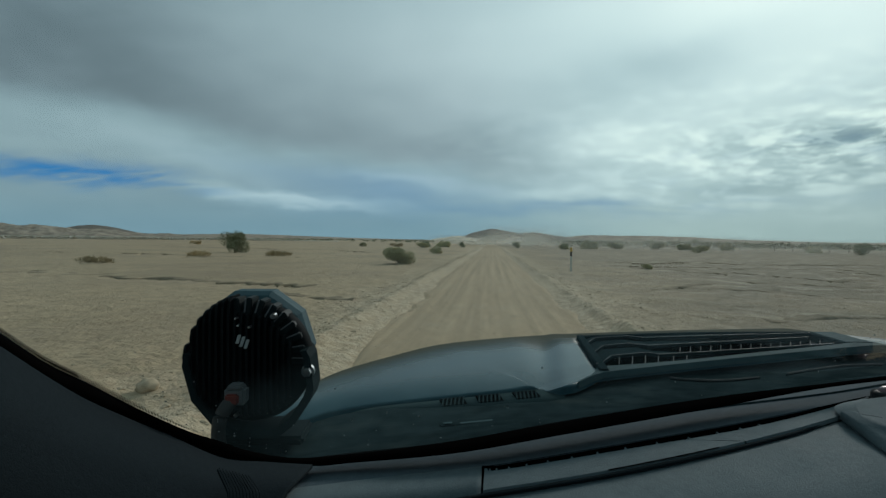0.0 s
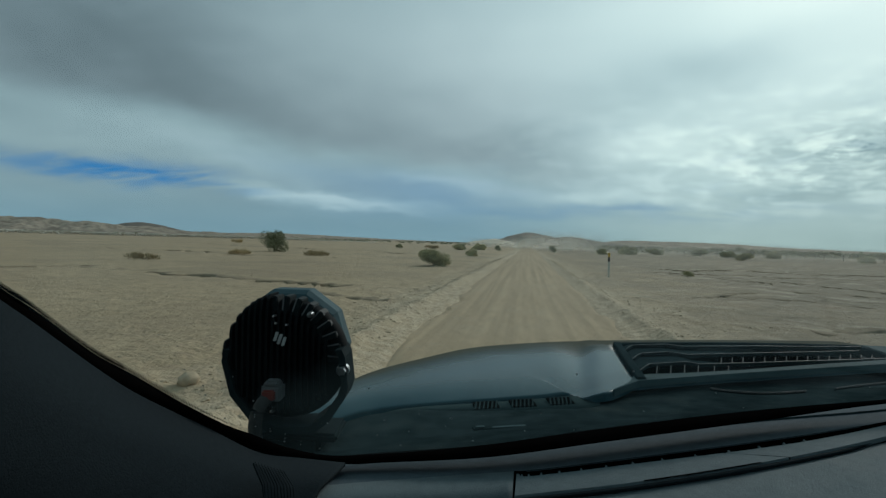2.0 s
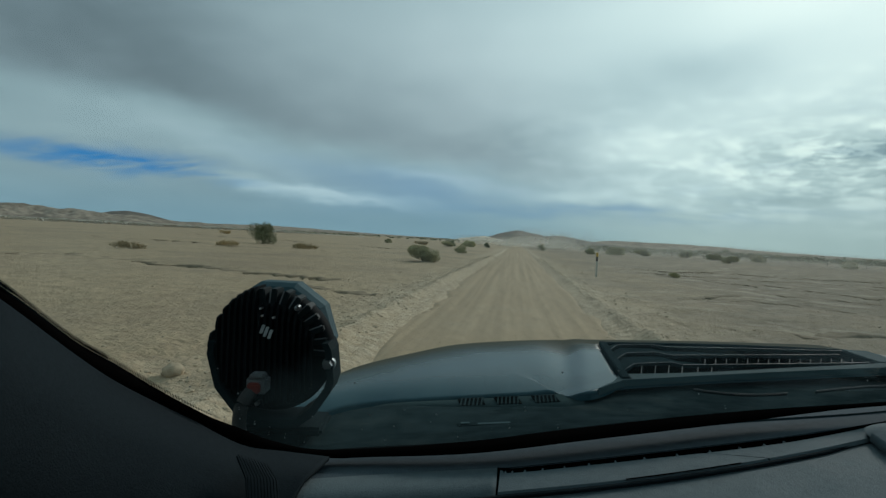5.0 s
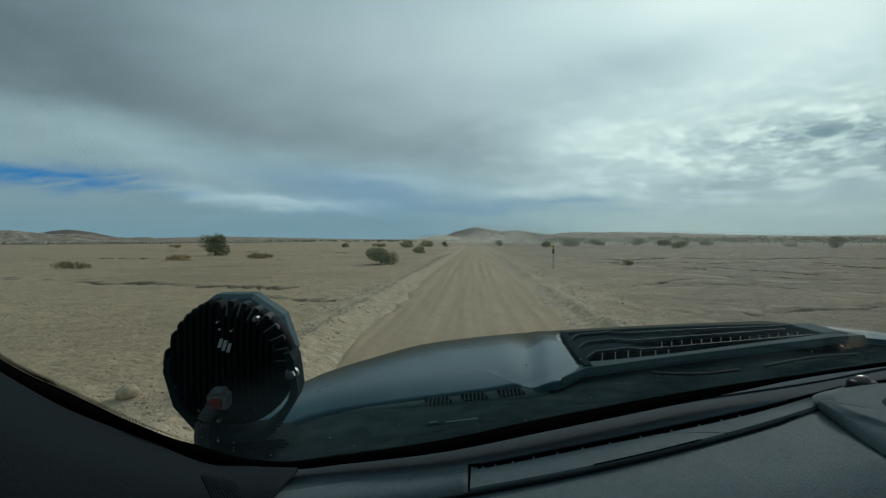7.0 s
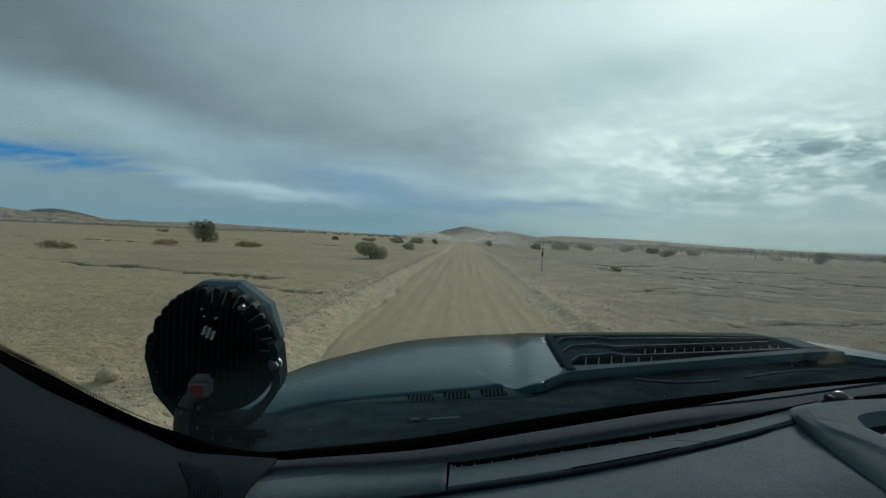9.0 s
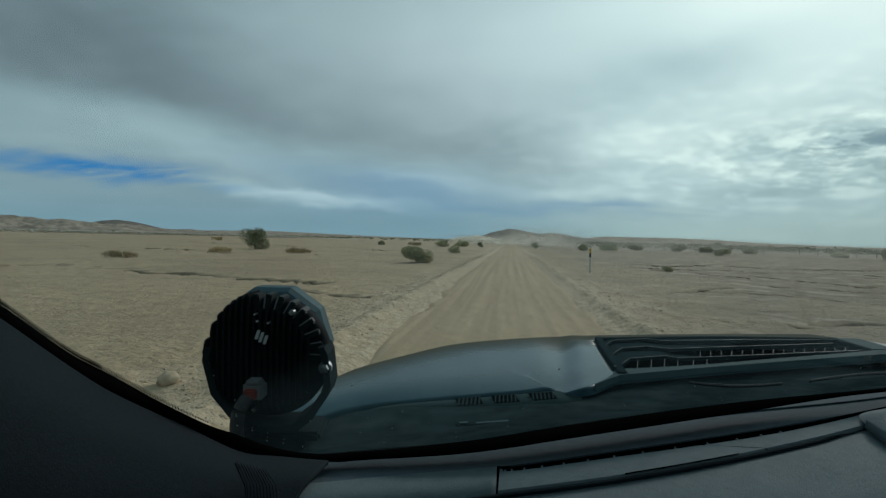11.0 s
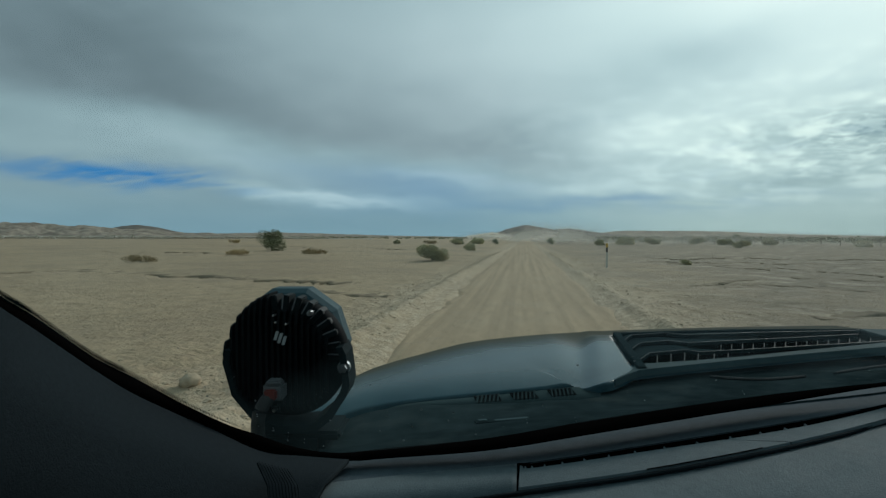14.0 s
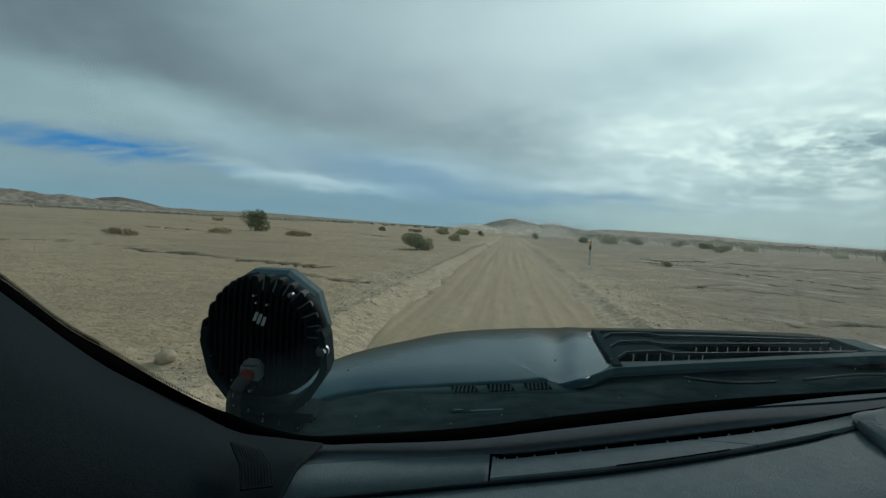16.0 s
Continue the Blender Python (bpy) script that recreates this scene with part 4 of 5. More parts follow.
def strip(points, w, h, tilt=0.0):
    """A slat following points (x, y, z), w deep and h thick, its front edge raised by tilt."""
    rows = [[], [], [], []]
    for p in points:
        p = Vector(p)
        rows[0].append(p + Vector((0, -w / 2, -tilt / 2)))
        rows[1].append(p + Vector((0, w / 2, tilt / 2)))
        rows[2].append(p + Vector((0, w / 2, tilt / 2 - h)))
        rows[3].append(p + Vector((0, -w / 2, -tilt / 2 - h)))
    bm = loft(rows + [rows[0]])
    bmesh.ops.remove_doubles(bm, verts=bm.verts, dist=1e-6)
    bmesh.ops.holes_fill(bm, edges=[e for e in bm.edges if e.is_boundary], sides=0)
    bmesh.ops.recalc_face_normals(bm, faces=bm.faces)
    return bm


VENT_FLOOR = [(x, y0, y1) for x, y0, y1 in zip(np.linspace(0.222, 0.79, 14), np.linspace(1.10, 1.29, 14), np.linspace(1.475, 1.44, 14))]
# near-black floor sheet: the recess's shade put into colour
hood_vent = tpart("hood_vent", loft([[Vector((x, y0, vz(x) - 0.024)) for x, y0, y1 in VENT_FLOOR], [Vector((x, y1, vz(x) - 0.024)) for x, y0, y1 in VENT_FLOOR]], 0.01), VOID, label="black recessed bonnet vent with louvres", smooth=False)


def vpart(name, bm, mat, label=""):
    bmesh.ops.transform(bm, matrix=INV, verts=bm.verts)
    return part(name, bm, mat, hood_vent, label)


def bar_along(points, w, h):
    """A moulded bar along (x, y) points on the bonnet, its upper edges rounded off."""
    rows = []
    for side, up in ((-0.5, -h), (-0.5, -0.002), (-0.36, 0.0), (0.36, 0.0), (0.5, -0.002), (0.5, -h)):
        row = []
        for k, (x, y, z) in enumerate(points):
            a, b = points[max(k - 1, 0)], points[min(k + 1, len(points) - 1)]
            way = Vector((b[0] - a[0], b[1] - a[1], 0)).normalized()
            row.append(Vector((x + way.y * side * w, y - way.x * side * w, z + up)))
        rows.append(row)
    return loft(rows)


vpart("frame", merged(
    bar_along([(0.236 - 0.016 * u, 1.462 - 0.385 * u, vz(0.22) + 0.006) for u in np.linspace(0, 1, 10)], 0.018, 0.03),
    bar_along([(x, float(np.interp(x, (0.236, 0.378, 0.523, 0.659, 0.775), (1.462, 1.470, 1.471, 1.456, 1.436))), vz(x) + 0.0035) for x in np.linspace(0.236, 0.775, 24)], 0.012, 0.03),
    bar_along([(0.775 + 0.010 * u, 1.436 - 0.075 * u, vz(0.775) + 0.002) for u in np.linspace(0, 1, 5)], 0.012, 0.02),
    bar_along([(0.783 + 0.022 * u, 1.362 - 0.052 * u, vz(0.785) + 0.001) for u in np.linspace(0, 1, 5)], 0.014, 0.02)), LOUVRE)
LEDGE = material("dusty_dark_teal_plastic", (0.021, 0.036, 0.038), (0.027, 0.044, 0.046), 22, 5, 0.85, spec=0.0)
DOME = material("dull_maroon_plastic", (0.10, 0.055, 0.062), (0.07, 0.04, 0.045), 40, 3, 0.35)
RIB = material("dull_grey_rib_plastic", (0.05, 0.064, 0.068), (0.035, 0.046, 0.05), 30, 4, 0.7, spec=0.05)
SHELF = material("teal_grey_sky_tint_and_print", (0.030, 0.058, 0.064), (0.038, 0.068, 0.074), 22, 5, 0.8, spec=0.03)
shelf_x = np.concatenate((np.linspace(0.160, 0.21, 6), np.linspace(0.214, 0.85, 26)))
shelf_far = np.interp(shelf_x, (0.160, 0.191, 0.205, 0.214, 0.317, 0.424, 0.555, 0.700, 0.80, 0.85), (1.010, 1.055, 1.085, 1.122, 1.142, 1.172, 1.221, 1.268, 1.305, 1.32))
shelf_near = np.interp(shelf_x, (0.160, 0.191, 0.214, 0.365, 0.548, 0.718, 0.838), (0.998, 1.040, 1.066, 1.121, 1.181, 1.234, 1.266))
# added plate over the bonnet's rear strip, its sky reflection put into colour
vpart("shelf", loft([[Vector((x, y + 0.002, vz(x) - 0.014)) for x, y in zip(shelf_x, shelf_far)], [Vector((x, y, vz(x) + 0.001)) for x, y in zip(shelf_x, shelf_far)],
                     [Vector((x, y, vz(x) + 0.003)) for x, y in zip(shelf_x, shelf_near)], [Vector((x, y - 0.004, vz(x) - 0.008)) for x, y in zip(shelf_x, shelf_near)]], 0.004), SHELF)
# second added plate in the same tint, over the bonnet right of the vent
vpart("end_plate", loft([[Vector((0.785, y, vz(0.785) + 0.002)) for y in np.linspace(1.31, 1.45, 8)], [Vector((0.835, y - 0.01, vz(0.83) + 0.003)) for y in np.linspace(1.31, 1.45, 8)], [Vector((0.862, y - 0.02, vz(0.86) - 0.006)) for y in np.linspace(1.31, 1.45, 8)]], 0.004), SHELF)
LOUVRES = [   # near edge of each louvre, and how deep its plate runs forward along it
    ([(0.231, 1.347), (0.265, 1.429), (0.350, 1.446), (0.380, 1.414), (0.560, 1.424), (0.770, 1.420)], [0.06, 0.035, 0.030, 0.045, 0.040, 0.012], 0.003),
    ([(0.228, 1.255), (0.270, 1.347), (0.335, 1.367), (0.370, 1.335), (0.569, 1.365), (0.752, 1.394)], [0.09, 0.085, 0.075, 0.075, 0.020, 0.006], -0.001),
    ([(0.232, 1.176), (0.269, 1.250), (0.350, 1.276), (0.370, 1.252), (0.457, 1.266), (0.775, 1.328)], [0.09, 0.095, 0.085, 0.060, 0.010, 0.006], -0.005),
]
for edge, deep, up in LOUVRES:
    xs = np.linspace(edge[0][0], edge[-1][0], 60)
    ys, ds = np.interp(xs, [p[0] for p in edge], [p[1] for p in edge]), np.interp(xs, [p[0] for p in edge], deep)
    near = [Vector((x, y, vz(x) + up)) for x, y in zip(xs, ys)]
    vpart("louvre", loft([[p + Vector((0, 0.001, -0.006)) for p in near], near, [p + Vector((0, d, -0.004)) for p, d in zip(near, ds)]], 0.0015), LOUVRE)
    # paler grey strip along the louvre's near edge
    vpart("louvre_edge", strip([p + Vector((0, -0.0012, 0.0012)) for p in near], 0.0026, 0.0016), EDGE)
for x0, x1, step, lo, hi in ((0.262, 0.43, 0.0285, ((0.225, 0.424, 0.775), (1.124, 1.172, 1.30)), ((0.269, 0.350, 0.370, 0.457), (1.250, 1.276, 1.252, 1.266))),
                             (0.42, 0.76, 0.0235, ((0.370, 0.457, 0.775), (1.252, 1.266, 1.328)), ((0.370, 0.569, 0.752), (1.335, 1.365, 1.394)))):
    for x in np.arange(x0, x1, step):
        a, b = float(np.interp(x, *lo)), float(np.interp(x, *hi))
        vpart("rib", box(0.0016, b - a - 0.008, 0.008, 0.0004, (x + 0.01, (a + b) / 2, vz(x) - 0.010), (0, 0, -math.degrees(math.atan2(x, a)))), RIB)

# cowl below the windscreen: dark tray with two slotted inlets
COWL_BACK = [(-0.40, 0.70, -0.30), (-0.30, 0.80, -0.297), (-0.235, 0.90, -0.294), (-0.078, 0.975, -0.288), (0.087, 1.015, -0.28), (0.30, 1.115, -0.268), (0.52, 1.21, -0.260), (0.90, 1.32, -0.25), (1.2, 1.10, -0.25)]
COWL_MID = [(-0.36, 0.64, -0.285), (-0.28, 0.70, -0.283), (-0.18, 0.77, -0.28), (-0.05, 0.83, -0.272), (0.10, 0.88, -0.262), (0.31, 0.93, -0.250), (0.52, 0.96, -0.242), (0.85, 0.98, -0.232), (1.15, 0.92, -0.23)]
COWL_FRONT = [(-0.30, 0.57, -0.25), (-0.26, 0.585, -0.25), (-0.198, 0.60, -0.25), (-0.032, 0.64, -0.242), (0.094, 0.69, -0.232), (0.292, 0.77, -0.218), (0.463, 0.82, -0.206), (0.80, 0.93, -0.185), (1.1, 0.90, -0.18)]
cowl = tpart("cowl", loft([spline(lift(c), 60) for c in ([(x, y, z + 0.009) for x, y, z in COWL_BACK], COWL_MID, COWL_FRONT)], 0.012), COWL, label="dusty black cowl tray under the windscreen")
STRIP_FAR = [(-0.227, 0.901, -0.283), (-0.2, 0.937, -0.282), (-0.155, 0.954, -0.279), (-0.06, 0.978, -0.273), (0.039, 1.012, -0.268), (0.1, 1.027, -0.264), (0.136, 0.997, -0.262)]
STRIP_NEAR = [(-0.223, 0.862, -0.283), (-0.195, 0.914, -0.282), (-0.15, 0.927, -0.279), (-0.057, 0.934, -0.273), (0.037, 0.938, -0.268), (0.092, 0.941, -0.264), (0.132, 0.965, -0.262)]
strip_bm = loft([spline(lift([(x, y, z - 0.0025) for x, y, z in c]), 50) for c in (STRIP_FAR, STRIP_NEAR)], 0.003)
bmesh.ops.transform(strip_bm, matrix=INV, verts=strip_bm.verts)
part("inlet_strip", strip_bm, LEDGE, cowl, "paler dusty strip under the bonnet edge", True)
# black plates laid on the cowl paint the shade inside the inlets
inlet_mesh = mesh_of("inlet", box(0.043, 0.034, 0.003, 0.001, turn=(5, -3, 0)), VOID, False)
bar_mesh = mesh_of("inlet_bar", box(0.0026, 0.036, 0.003, 0.0006, turn=(5, -3, 0)), LEDGE, False)
for x0 in (-0.073, -0.012, 0.052):
    o = new("inlet", inlet_mesh)
    xm = x0 + 0.017
    o.location = (xm - MID, 0.97 + 0.25 * xm - 0.2, -0.2712 + EYE + 0.06 * xm)
    o.rotation_euler = (0, 0, radians(14))
    o.parent = cowl
    for k in range(6):
        s = new("inlet_bar", bar_mesh)
        x = x0 + 0.0068 * k
        s.location = (x - MID, 0.97 + 0.25 * x - 0.2, -0.2699 + EYE + 0.06 * x)
        s.parent = cowl


label_ob = box(0.092, 0.018, 0.002, 0.0005, (-0.022, 0.835, -0.2693 + EYE), (-7, -3, 14))
bmesh.ops.transform(label_ob, matrix=INV, verts=label_ob.verts)
part("label", label_ob, COWL, cowl, "small worn label strip")
for k in range(2):
    b = box(0.013 if k == 0 else 0.05, 0.010, 0.001, 0.0002, (-0.056 if k == 0 else -0.014, 0.826 if k == 0 else 0.837, -0.2682 + EYE), (-7, -3, 14))
    bmesh.ops.transform(b, matrix=INV, verts=b.verts)
    part("bar", b, SHELF, cowl, "pale bar of unreadable print")


def wiper(points):
    arm = tpart("wiper", tube(lift([(x, y + 0.003, z - 0.003) for x, y, z in points]), 0.0016, 24, 8), BLACK_DUSTY, label="black windscreen wiper arm")
    bm = strip(spline(lift([(x, y, z + 0.001) for x, y, z in points]), 24), 0.0014, 0.0012)
    bmesh.ops.transform(bm, matrix=INV, verts=bm.verts)
    # paler strip on the arm: the wiper's thin highlight put into colour
    part("blade", bm, RIB, arm, "thin grey strip painting the highlight along the wiper")


wiper([(0.306, 0.972, -0.225), (0.326, 0.959, -0.224), (0.364, 0.952, -0.223), (0.401, 0.957, -0.222), (0.451, 0.973, -0.22)])
wiper([(0.506, 0.998, -0.219), (0.562, 1.028, -0.217), (0.637, 1.062, -0.215), (0.709, 1.074, -0.213)])

# windscreen with its black ceramic border
OUT = [(-0.33, 0.02, 0.20), (-0.345, 0.18, 0.095), (-0.363, 0.33, -0.015), (-0.384, 0.40, -0.052), (-0.374, 0.45, -0.095), (-0.369, 0.50, -0.129), (-0.342, 0.53, -0.163), (-0.303, 0.55, -0.193), (-0.277, 0.56, -0.208), (-0.245, 0.57, -0.223),
       (-0.198, 0.582, -0.232), (-0.145, 0.595, -0.229), (-0.032, 0.621, -0.222), (0.094, 0.673, -0.214), (0.292, 0.755, -0.203), (0.463, 0.806, -0.192), (0.641, 0.864, -0.182), (0.80, 0.915, -0.173), (1.0, 0.94, -0.165)]
INN = [(-0.31, 0.01, 0.18), (-0.33, 0.17, 0.078), (-0.352, 0.32, -0.027), (-0.374, 0.39, -0.066), (-0.365, 0.44, -0.109), (-0.362, 0.485, -0.143), (-0.343, 0.52, -0.173), (-0.315, 0.54, -0.196), (-0.266, 0.55, -0.222), (-0.222, 0.555, -0.227),
       (-0.172, 0.566, -0.230), (-0.139, 0.572, -0.228), (-0.03, 0.589, -0.222), (0.088, 0.628, -0.215), (0.275, 0.709, -0.204), (0.452, 0.786, -0.193), (0.618, 0.832, -0.183), (0.752, 0.867, -0.175), (0.95, 0.90, -0.166)]
DIP = [0, 0.006, 0.011, 0.0115, 0.0110, 0.0090, 0.006, 0.003, 0.000, -0.001]      # the border hangs lower along the pillar
OUT = [(x, y, z - d) for (x, y, z), d in zip(OUT, DIP)] + [(x, y, z + 0.004 * min(1.0, max(0.0, x + 0.1) / 0.2)) for x, y, z in OUT[10:]]
INN = [(x, y, z - 0.55 * d) for (x, y, z), d in zip(INN, DIP)] + [(x, y, z + 0.007 * min(1.0, max(0.0, x + 0.1) / 0.2)) for x, y, z in INN[10:]]
frit = tpart("windscreen_border", loft([spline(lift(OUT), 200), spline(lift(INN), 200)], 0.003), VOID, label="black ceramic windscreen border")
edge_pts = spline(lift(OUT), 900)
def spike():
    bm = bmesh.new()
    bmesh.ops.create_cone(bm, segments=4, radius1=0.0008, radius2=0.00025, depth=0.0062, cap_ends=True)
    return bm


tooth_mesh = mesh_of("border_spike", spike(), VOID, False)
acc = 0.0
for a, b in zip(edge_pts, edge_pts[1:]):
    acc += (b - a).length
    if acc > 0.0023 and b.x < -0.30 and b.y > 0.12:
        acc = 0.0
        d = new("border_spike", tooth_mesh)
        d.location = b + Vector((-0.0004, 0.0, 0.0028)) - Vector((MID, 0.2, 0))
        d.rotation_euler = (0, radians(-24), 0)
        d.scale = (1, 1, min(1.0, 0.25 + (-0.30 - b.x) / 0.06))
        d.parent = frit

glass_low = spline(lift([OUT[i] for i in (1, 2, 4, 6, 8, 10, 12, 14, 16, 17, 18)] + [(1.25, 0.80, -0.17), (1.40, 0.5, -0.14)]), 60)
glass_top = spline(lift([(-0.33, 0.03, 0.19), (-0.31, 0.02, 0.205), (-0.28, 0.01, 0.22), (-0.2, 0.0, 0.235), (-0.1, 0.0, 0.25), (0.1, 0.0, 0.26), (0.3, 0.0, 0.27), (0.5, 0.0, 0.275), (0.75, 0.0, 0.27), (0.9, 0.0, 0.26), (1.1, 0.0, 0.25), (1.3, 0.01, 0.23), (1.37, 0.03, 0.19)]), 60)
windscreen = tpart("windscreen", loft([glass_low, [a.lerp(b, 0.33) + Vector((0, 0.03, 0.03)) for a, b in zip(glass_low, glass_top)],
                                       [a.lerp(b, 0.66) + Vector((0, 0.03, 0.03)) for a, b in zip(glass_low, glass_top)], glass_top]), GLASS, label="large dusty windscreen")
windscreen.visible_shadow = False

# specks of dried mud on the glass
speck_mesh = mesh_of("mud_speck", lathe([(0.0001, 0.0003), (0.0006, 0.0002), (0.0009, 0.0)], 7, "y"), LOGO, False)
rgs = random.Random(77)
for k in range(80):
    i = rgs.randrange(14, 46)
    f = 0.02 + 0.16 * rgs.random() ** 2
    p = glass_low[i].lerp(glass_top[i], f) + Vector((0, 0.03, 0.03)) * min(1.0, f / 0.33) + Vector((0, -0.0015, -0.0015))
    o = new("mud_speck", speck_mesh)
    o.location = p - Vector((MID, 0.2, 0))
    z = rgs.uniform(0.3, 0.95)
    o.scale = (z * rgs.uniform(0.6, 1.6), z, z)
    o.parent = windscreen

# inner pillar trim with its speaker
P_TOP = INN[:10] + [(-0.176, 0.563, -0.2305)]
P_MID = [(-0.31, 0.0, 0.10), (-0.32, 0.12, 0.02), (-0.33, 0.24, -0.06), (-0.335, 0.31, -0.10), (-0.328, 0.36, -0.135), (-0.318, 0.40, -0.162), (-0.302, 0.435, -0.185), (-0.272, 0.468, -0.212), (-0.234, 0.492, -0.229), (-0.207, 0.505, -0.234), (-0.184, 0.513, -0.2345)]
P_LOW = [(-0.33, -0.05, -0.05), (-0.33, 0.05, -0.10), (-0.33, 0.15, -0.15), (-0.33, 0.20, -0.18), (-0.315, 0.26, -0.2), (-0.30, 0.30, -0.22), (-0.28, 0.34, -0.24), (-0.25, 0.37, -0.252), (-0.215, 0.40, -0.262), (-0.198, 0.42, -0.265), (-0.186, 0.43, -0.262)]
pillar = tpart("pillar_trim", loft([spline(lift(c), 60) for c in (P_TOP, P_MID, P_LOW)], -0.004), TRIM, label="dark charcoal windscreen pillar trim")


def speaker():
    """Perforated speaker patch: a thin raised plate with rows of round pits."""
    a, b, c, d = lift([(-0.240, 0.489, -0.2105), (-0.214, 0.499, -0.2215), (-0.190, 0.470, -0.2375), (-0.211, 0.452, -0.2350)])
    up = Vector((0.1, -0.35, 0.9)).normalized() * 0.0035
    plate = loft([[a + up, b + up], [a.lerp(d, .5) + up + Vector((.004, 0, .001)), b.lerp(c, .5) + up + Vector((.004, 0, .001))], [d + up, c + up]], 0.002)
    return plate, (a, b, c, d, up)


plate, (sa, sb, sc, sd, sup) = speaker()
speaker_ob = tpart("speaker_grille", plate, TRIM, pillar, "small perforated speaker grille", False)
bpy.context.view_layer.update()
# black dots paint the darkness of the holes
dot_mesh = mesh_of("hole", lathe([(0.0001, 0.0), (0.0003, 0.0001), (0.00036, -0.001)], 6, "z"), VOID, False)
for i in range(10):
    for j in range(20):
        u, v = (i + 0.5) / 10, (j + 0.5) / 20
        p = sa.lerp(sb, u).lerp(sd.lerp(sc, u), v) + sup * 1.8 + Vector((.004, 0, .001)) * (1 - abs(2 * v - 1))
        o = new("hole", dot_mesh)
        o.location = p - Vector((MID, 0.2, 0))
        o.parent = speaker_ob

# dashboard: padded top, vent strip, moulded ridge, deep lower pad, raised hood at the middle
D0 = [(-0.190, 0.598, -0.245), (-0.147, 0.606, -0.2417), (-0.032, 0.624, -0.2353), (0.093, 0.666, -0.2279), (0.292, 0.752, -0.2162), (0.479, 0.833, -0.2046), (0.655, 0.882, -0.194), (0.797, 0.919, -0.1855), (1.0, 0.95, -0.176)]
D0 = [tuple(v * (1 + 0.045 * min(1.0, max(0.0, x + 0.1) / 0.2)) for v in (x, y, z + 0.007 * min(1.0, max(0.0, x + 0.1) / 0.2))) for x, y, z in D0]
SLOT_FAR = [(-0.004, 0.5900, -0.2356), (0.018, 0.5945, -0.2343), (0.127, 0.6355, -0.2276), (0.301, 0.7055, -0.2172), (0.41, 0.7545, -0.2108), (0.51, 0.8035, -0.2044)]
D1 = [(-0.192, 0.53, -0.242), (-0.09, 0.565, -0.2390)] + SLOT_FAR + [(0.64, 0.835, -0.195), (0.80, 0.865, -0.185), (0.95, 0.88, -0.18)]
D2 = [(-0.200, 0.475, -0.252), (-0.152, 0.482, -0.246), (-0.079, 0.505, -0.2415), (-0.002, 0.530, -0.2370), (0.113, 0.568, -0.2300), (0.231, 0.618, -0.2230), (0.35, 0.678, -0.2160), (0.448, 0.736, -0.2110), (0.60, 0.76, -0.205)]
D3 = [Vector(p) + Vector((0.0006, -0.0024, -0.0036)) for p in D2]
D4 = [(-0.20, 0.395, -0.278), (-0.10, 0.41, -0.268), (0.0, 0.43, -0.262), (0.10, 0.45, -0.256), (0.2, 0.48, -0.245), (0.3, 0.50, -0.231), (0.4, 0.53, -0.215), (0.5, 0.55, -0.212), (0.60, 0.57, -0.211)]
D5 = [(-0.20, 0.30, -0.34), (-0.10, 0.30, -0.335), (0.0, 0.30, -0.33), (0.10, 0.31, -0.325), (0.2, 0.32, -0.32), (0.3, 0.33, -0.315), (0.4, 0.34, -0.31), (0.5, 0.35, -0.305), (0.60, 0.36, -0.30)]
dash = tpart("dashboard", loft([spline(lift(c), 140) for c in (D0, D1)], -0.0008), DASH_SHADED, label="charcoal grained dashboard top", smooth=False)


def dpart(name, bm, mat, label="", smooth=True):
    bmesh.ops.transform(bm, matrix=INV, verts=bm.verts)
    return part(name, bm, mat, dash, label, smooth)


def resample(points, n, lo=0.0, hi=1.0):
    big = spline(points, 400)
    return [big[int(round((lo + (hi - lo) * i / (n - 1)) * 399))] for i in range(n)]


dpart("lower_pad", loft([spline(lift([tuple(v) for v in c]), 80) for c in (D3, D4, D5)], -0.006), DASH, "soft grained lower dashboard pad")
# ridge in near-black trim colour: shade below the panel edge painted in
dpart("ridge", loft([spline(lift(D2), 80), spline(lift([tuple(Vector(p) + Vector((0.001, -0.004, -0.001))) for p in D2]), 80), spline(lift([tuple(v) for v in D3]), 80)], -0.003), TRIM)
SLOT_NEAR = [(-0.001, 0.5800, -0.2366), (0.020, 0.5815, -0.2354), (0.125, 0.6200, -0.2291), (0.285, 0.6815, -0.2197), (0.396, 0.7350, -0.2127), (0.51, 0.8010, -0.2050)]
PANEL_LOW = [(-0.002, 0.532, -0.2362), (0.113, 0.570, -0.2292), (0.231, 0.620, -0.2222), (0.35, 0.680, -0.2152), (0.448, 0.738, -0.2102)]
far_l, near_l, low_l = (spline(lift(c), 90) for c in (SLOT_FAR, SLOT_NEAR, PANEL_LOW))
near_f, low_f = (spline(lift(c), 446) for c in (SLOT_NEAR, PANEL_LOW))
dn = Vector((0, 0, -0.016))
dpart("defroster_slot", loft([[p + Vector((0, 0, 0.0006)) for p in far_l], [p + dn for p in far_l], [p + dn for p in near_l], near_l]), VOID, "long narrow black defroster slot")
up = Vector((0, 0, 0.0012))
for na, nb, la, lb in ((0, 231, 0, 271), (233, 445, 273, 445)):
    far_side = [p + up for p in resample(near_f[na:nb + 1], 40)]
    low_side = [p + up for p in resample(low_f[la:lb + 1], 40)]
    dpart("vent_panel", loft([[p + Vector((0, 0, -0.004)) for p in far_side], far_side, [p.lerp(q, 0.5) for p, q in zip(far_side, low_side)], low_side,
                              [p + Vector((0, -0.003, -0.004)) for p in low_side]], -0.002), DASH, smooth=False)
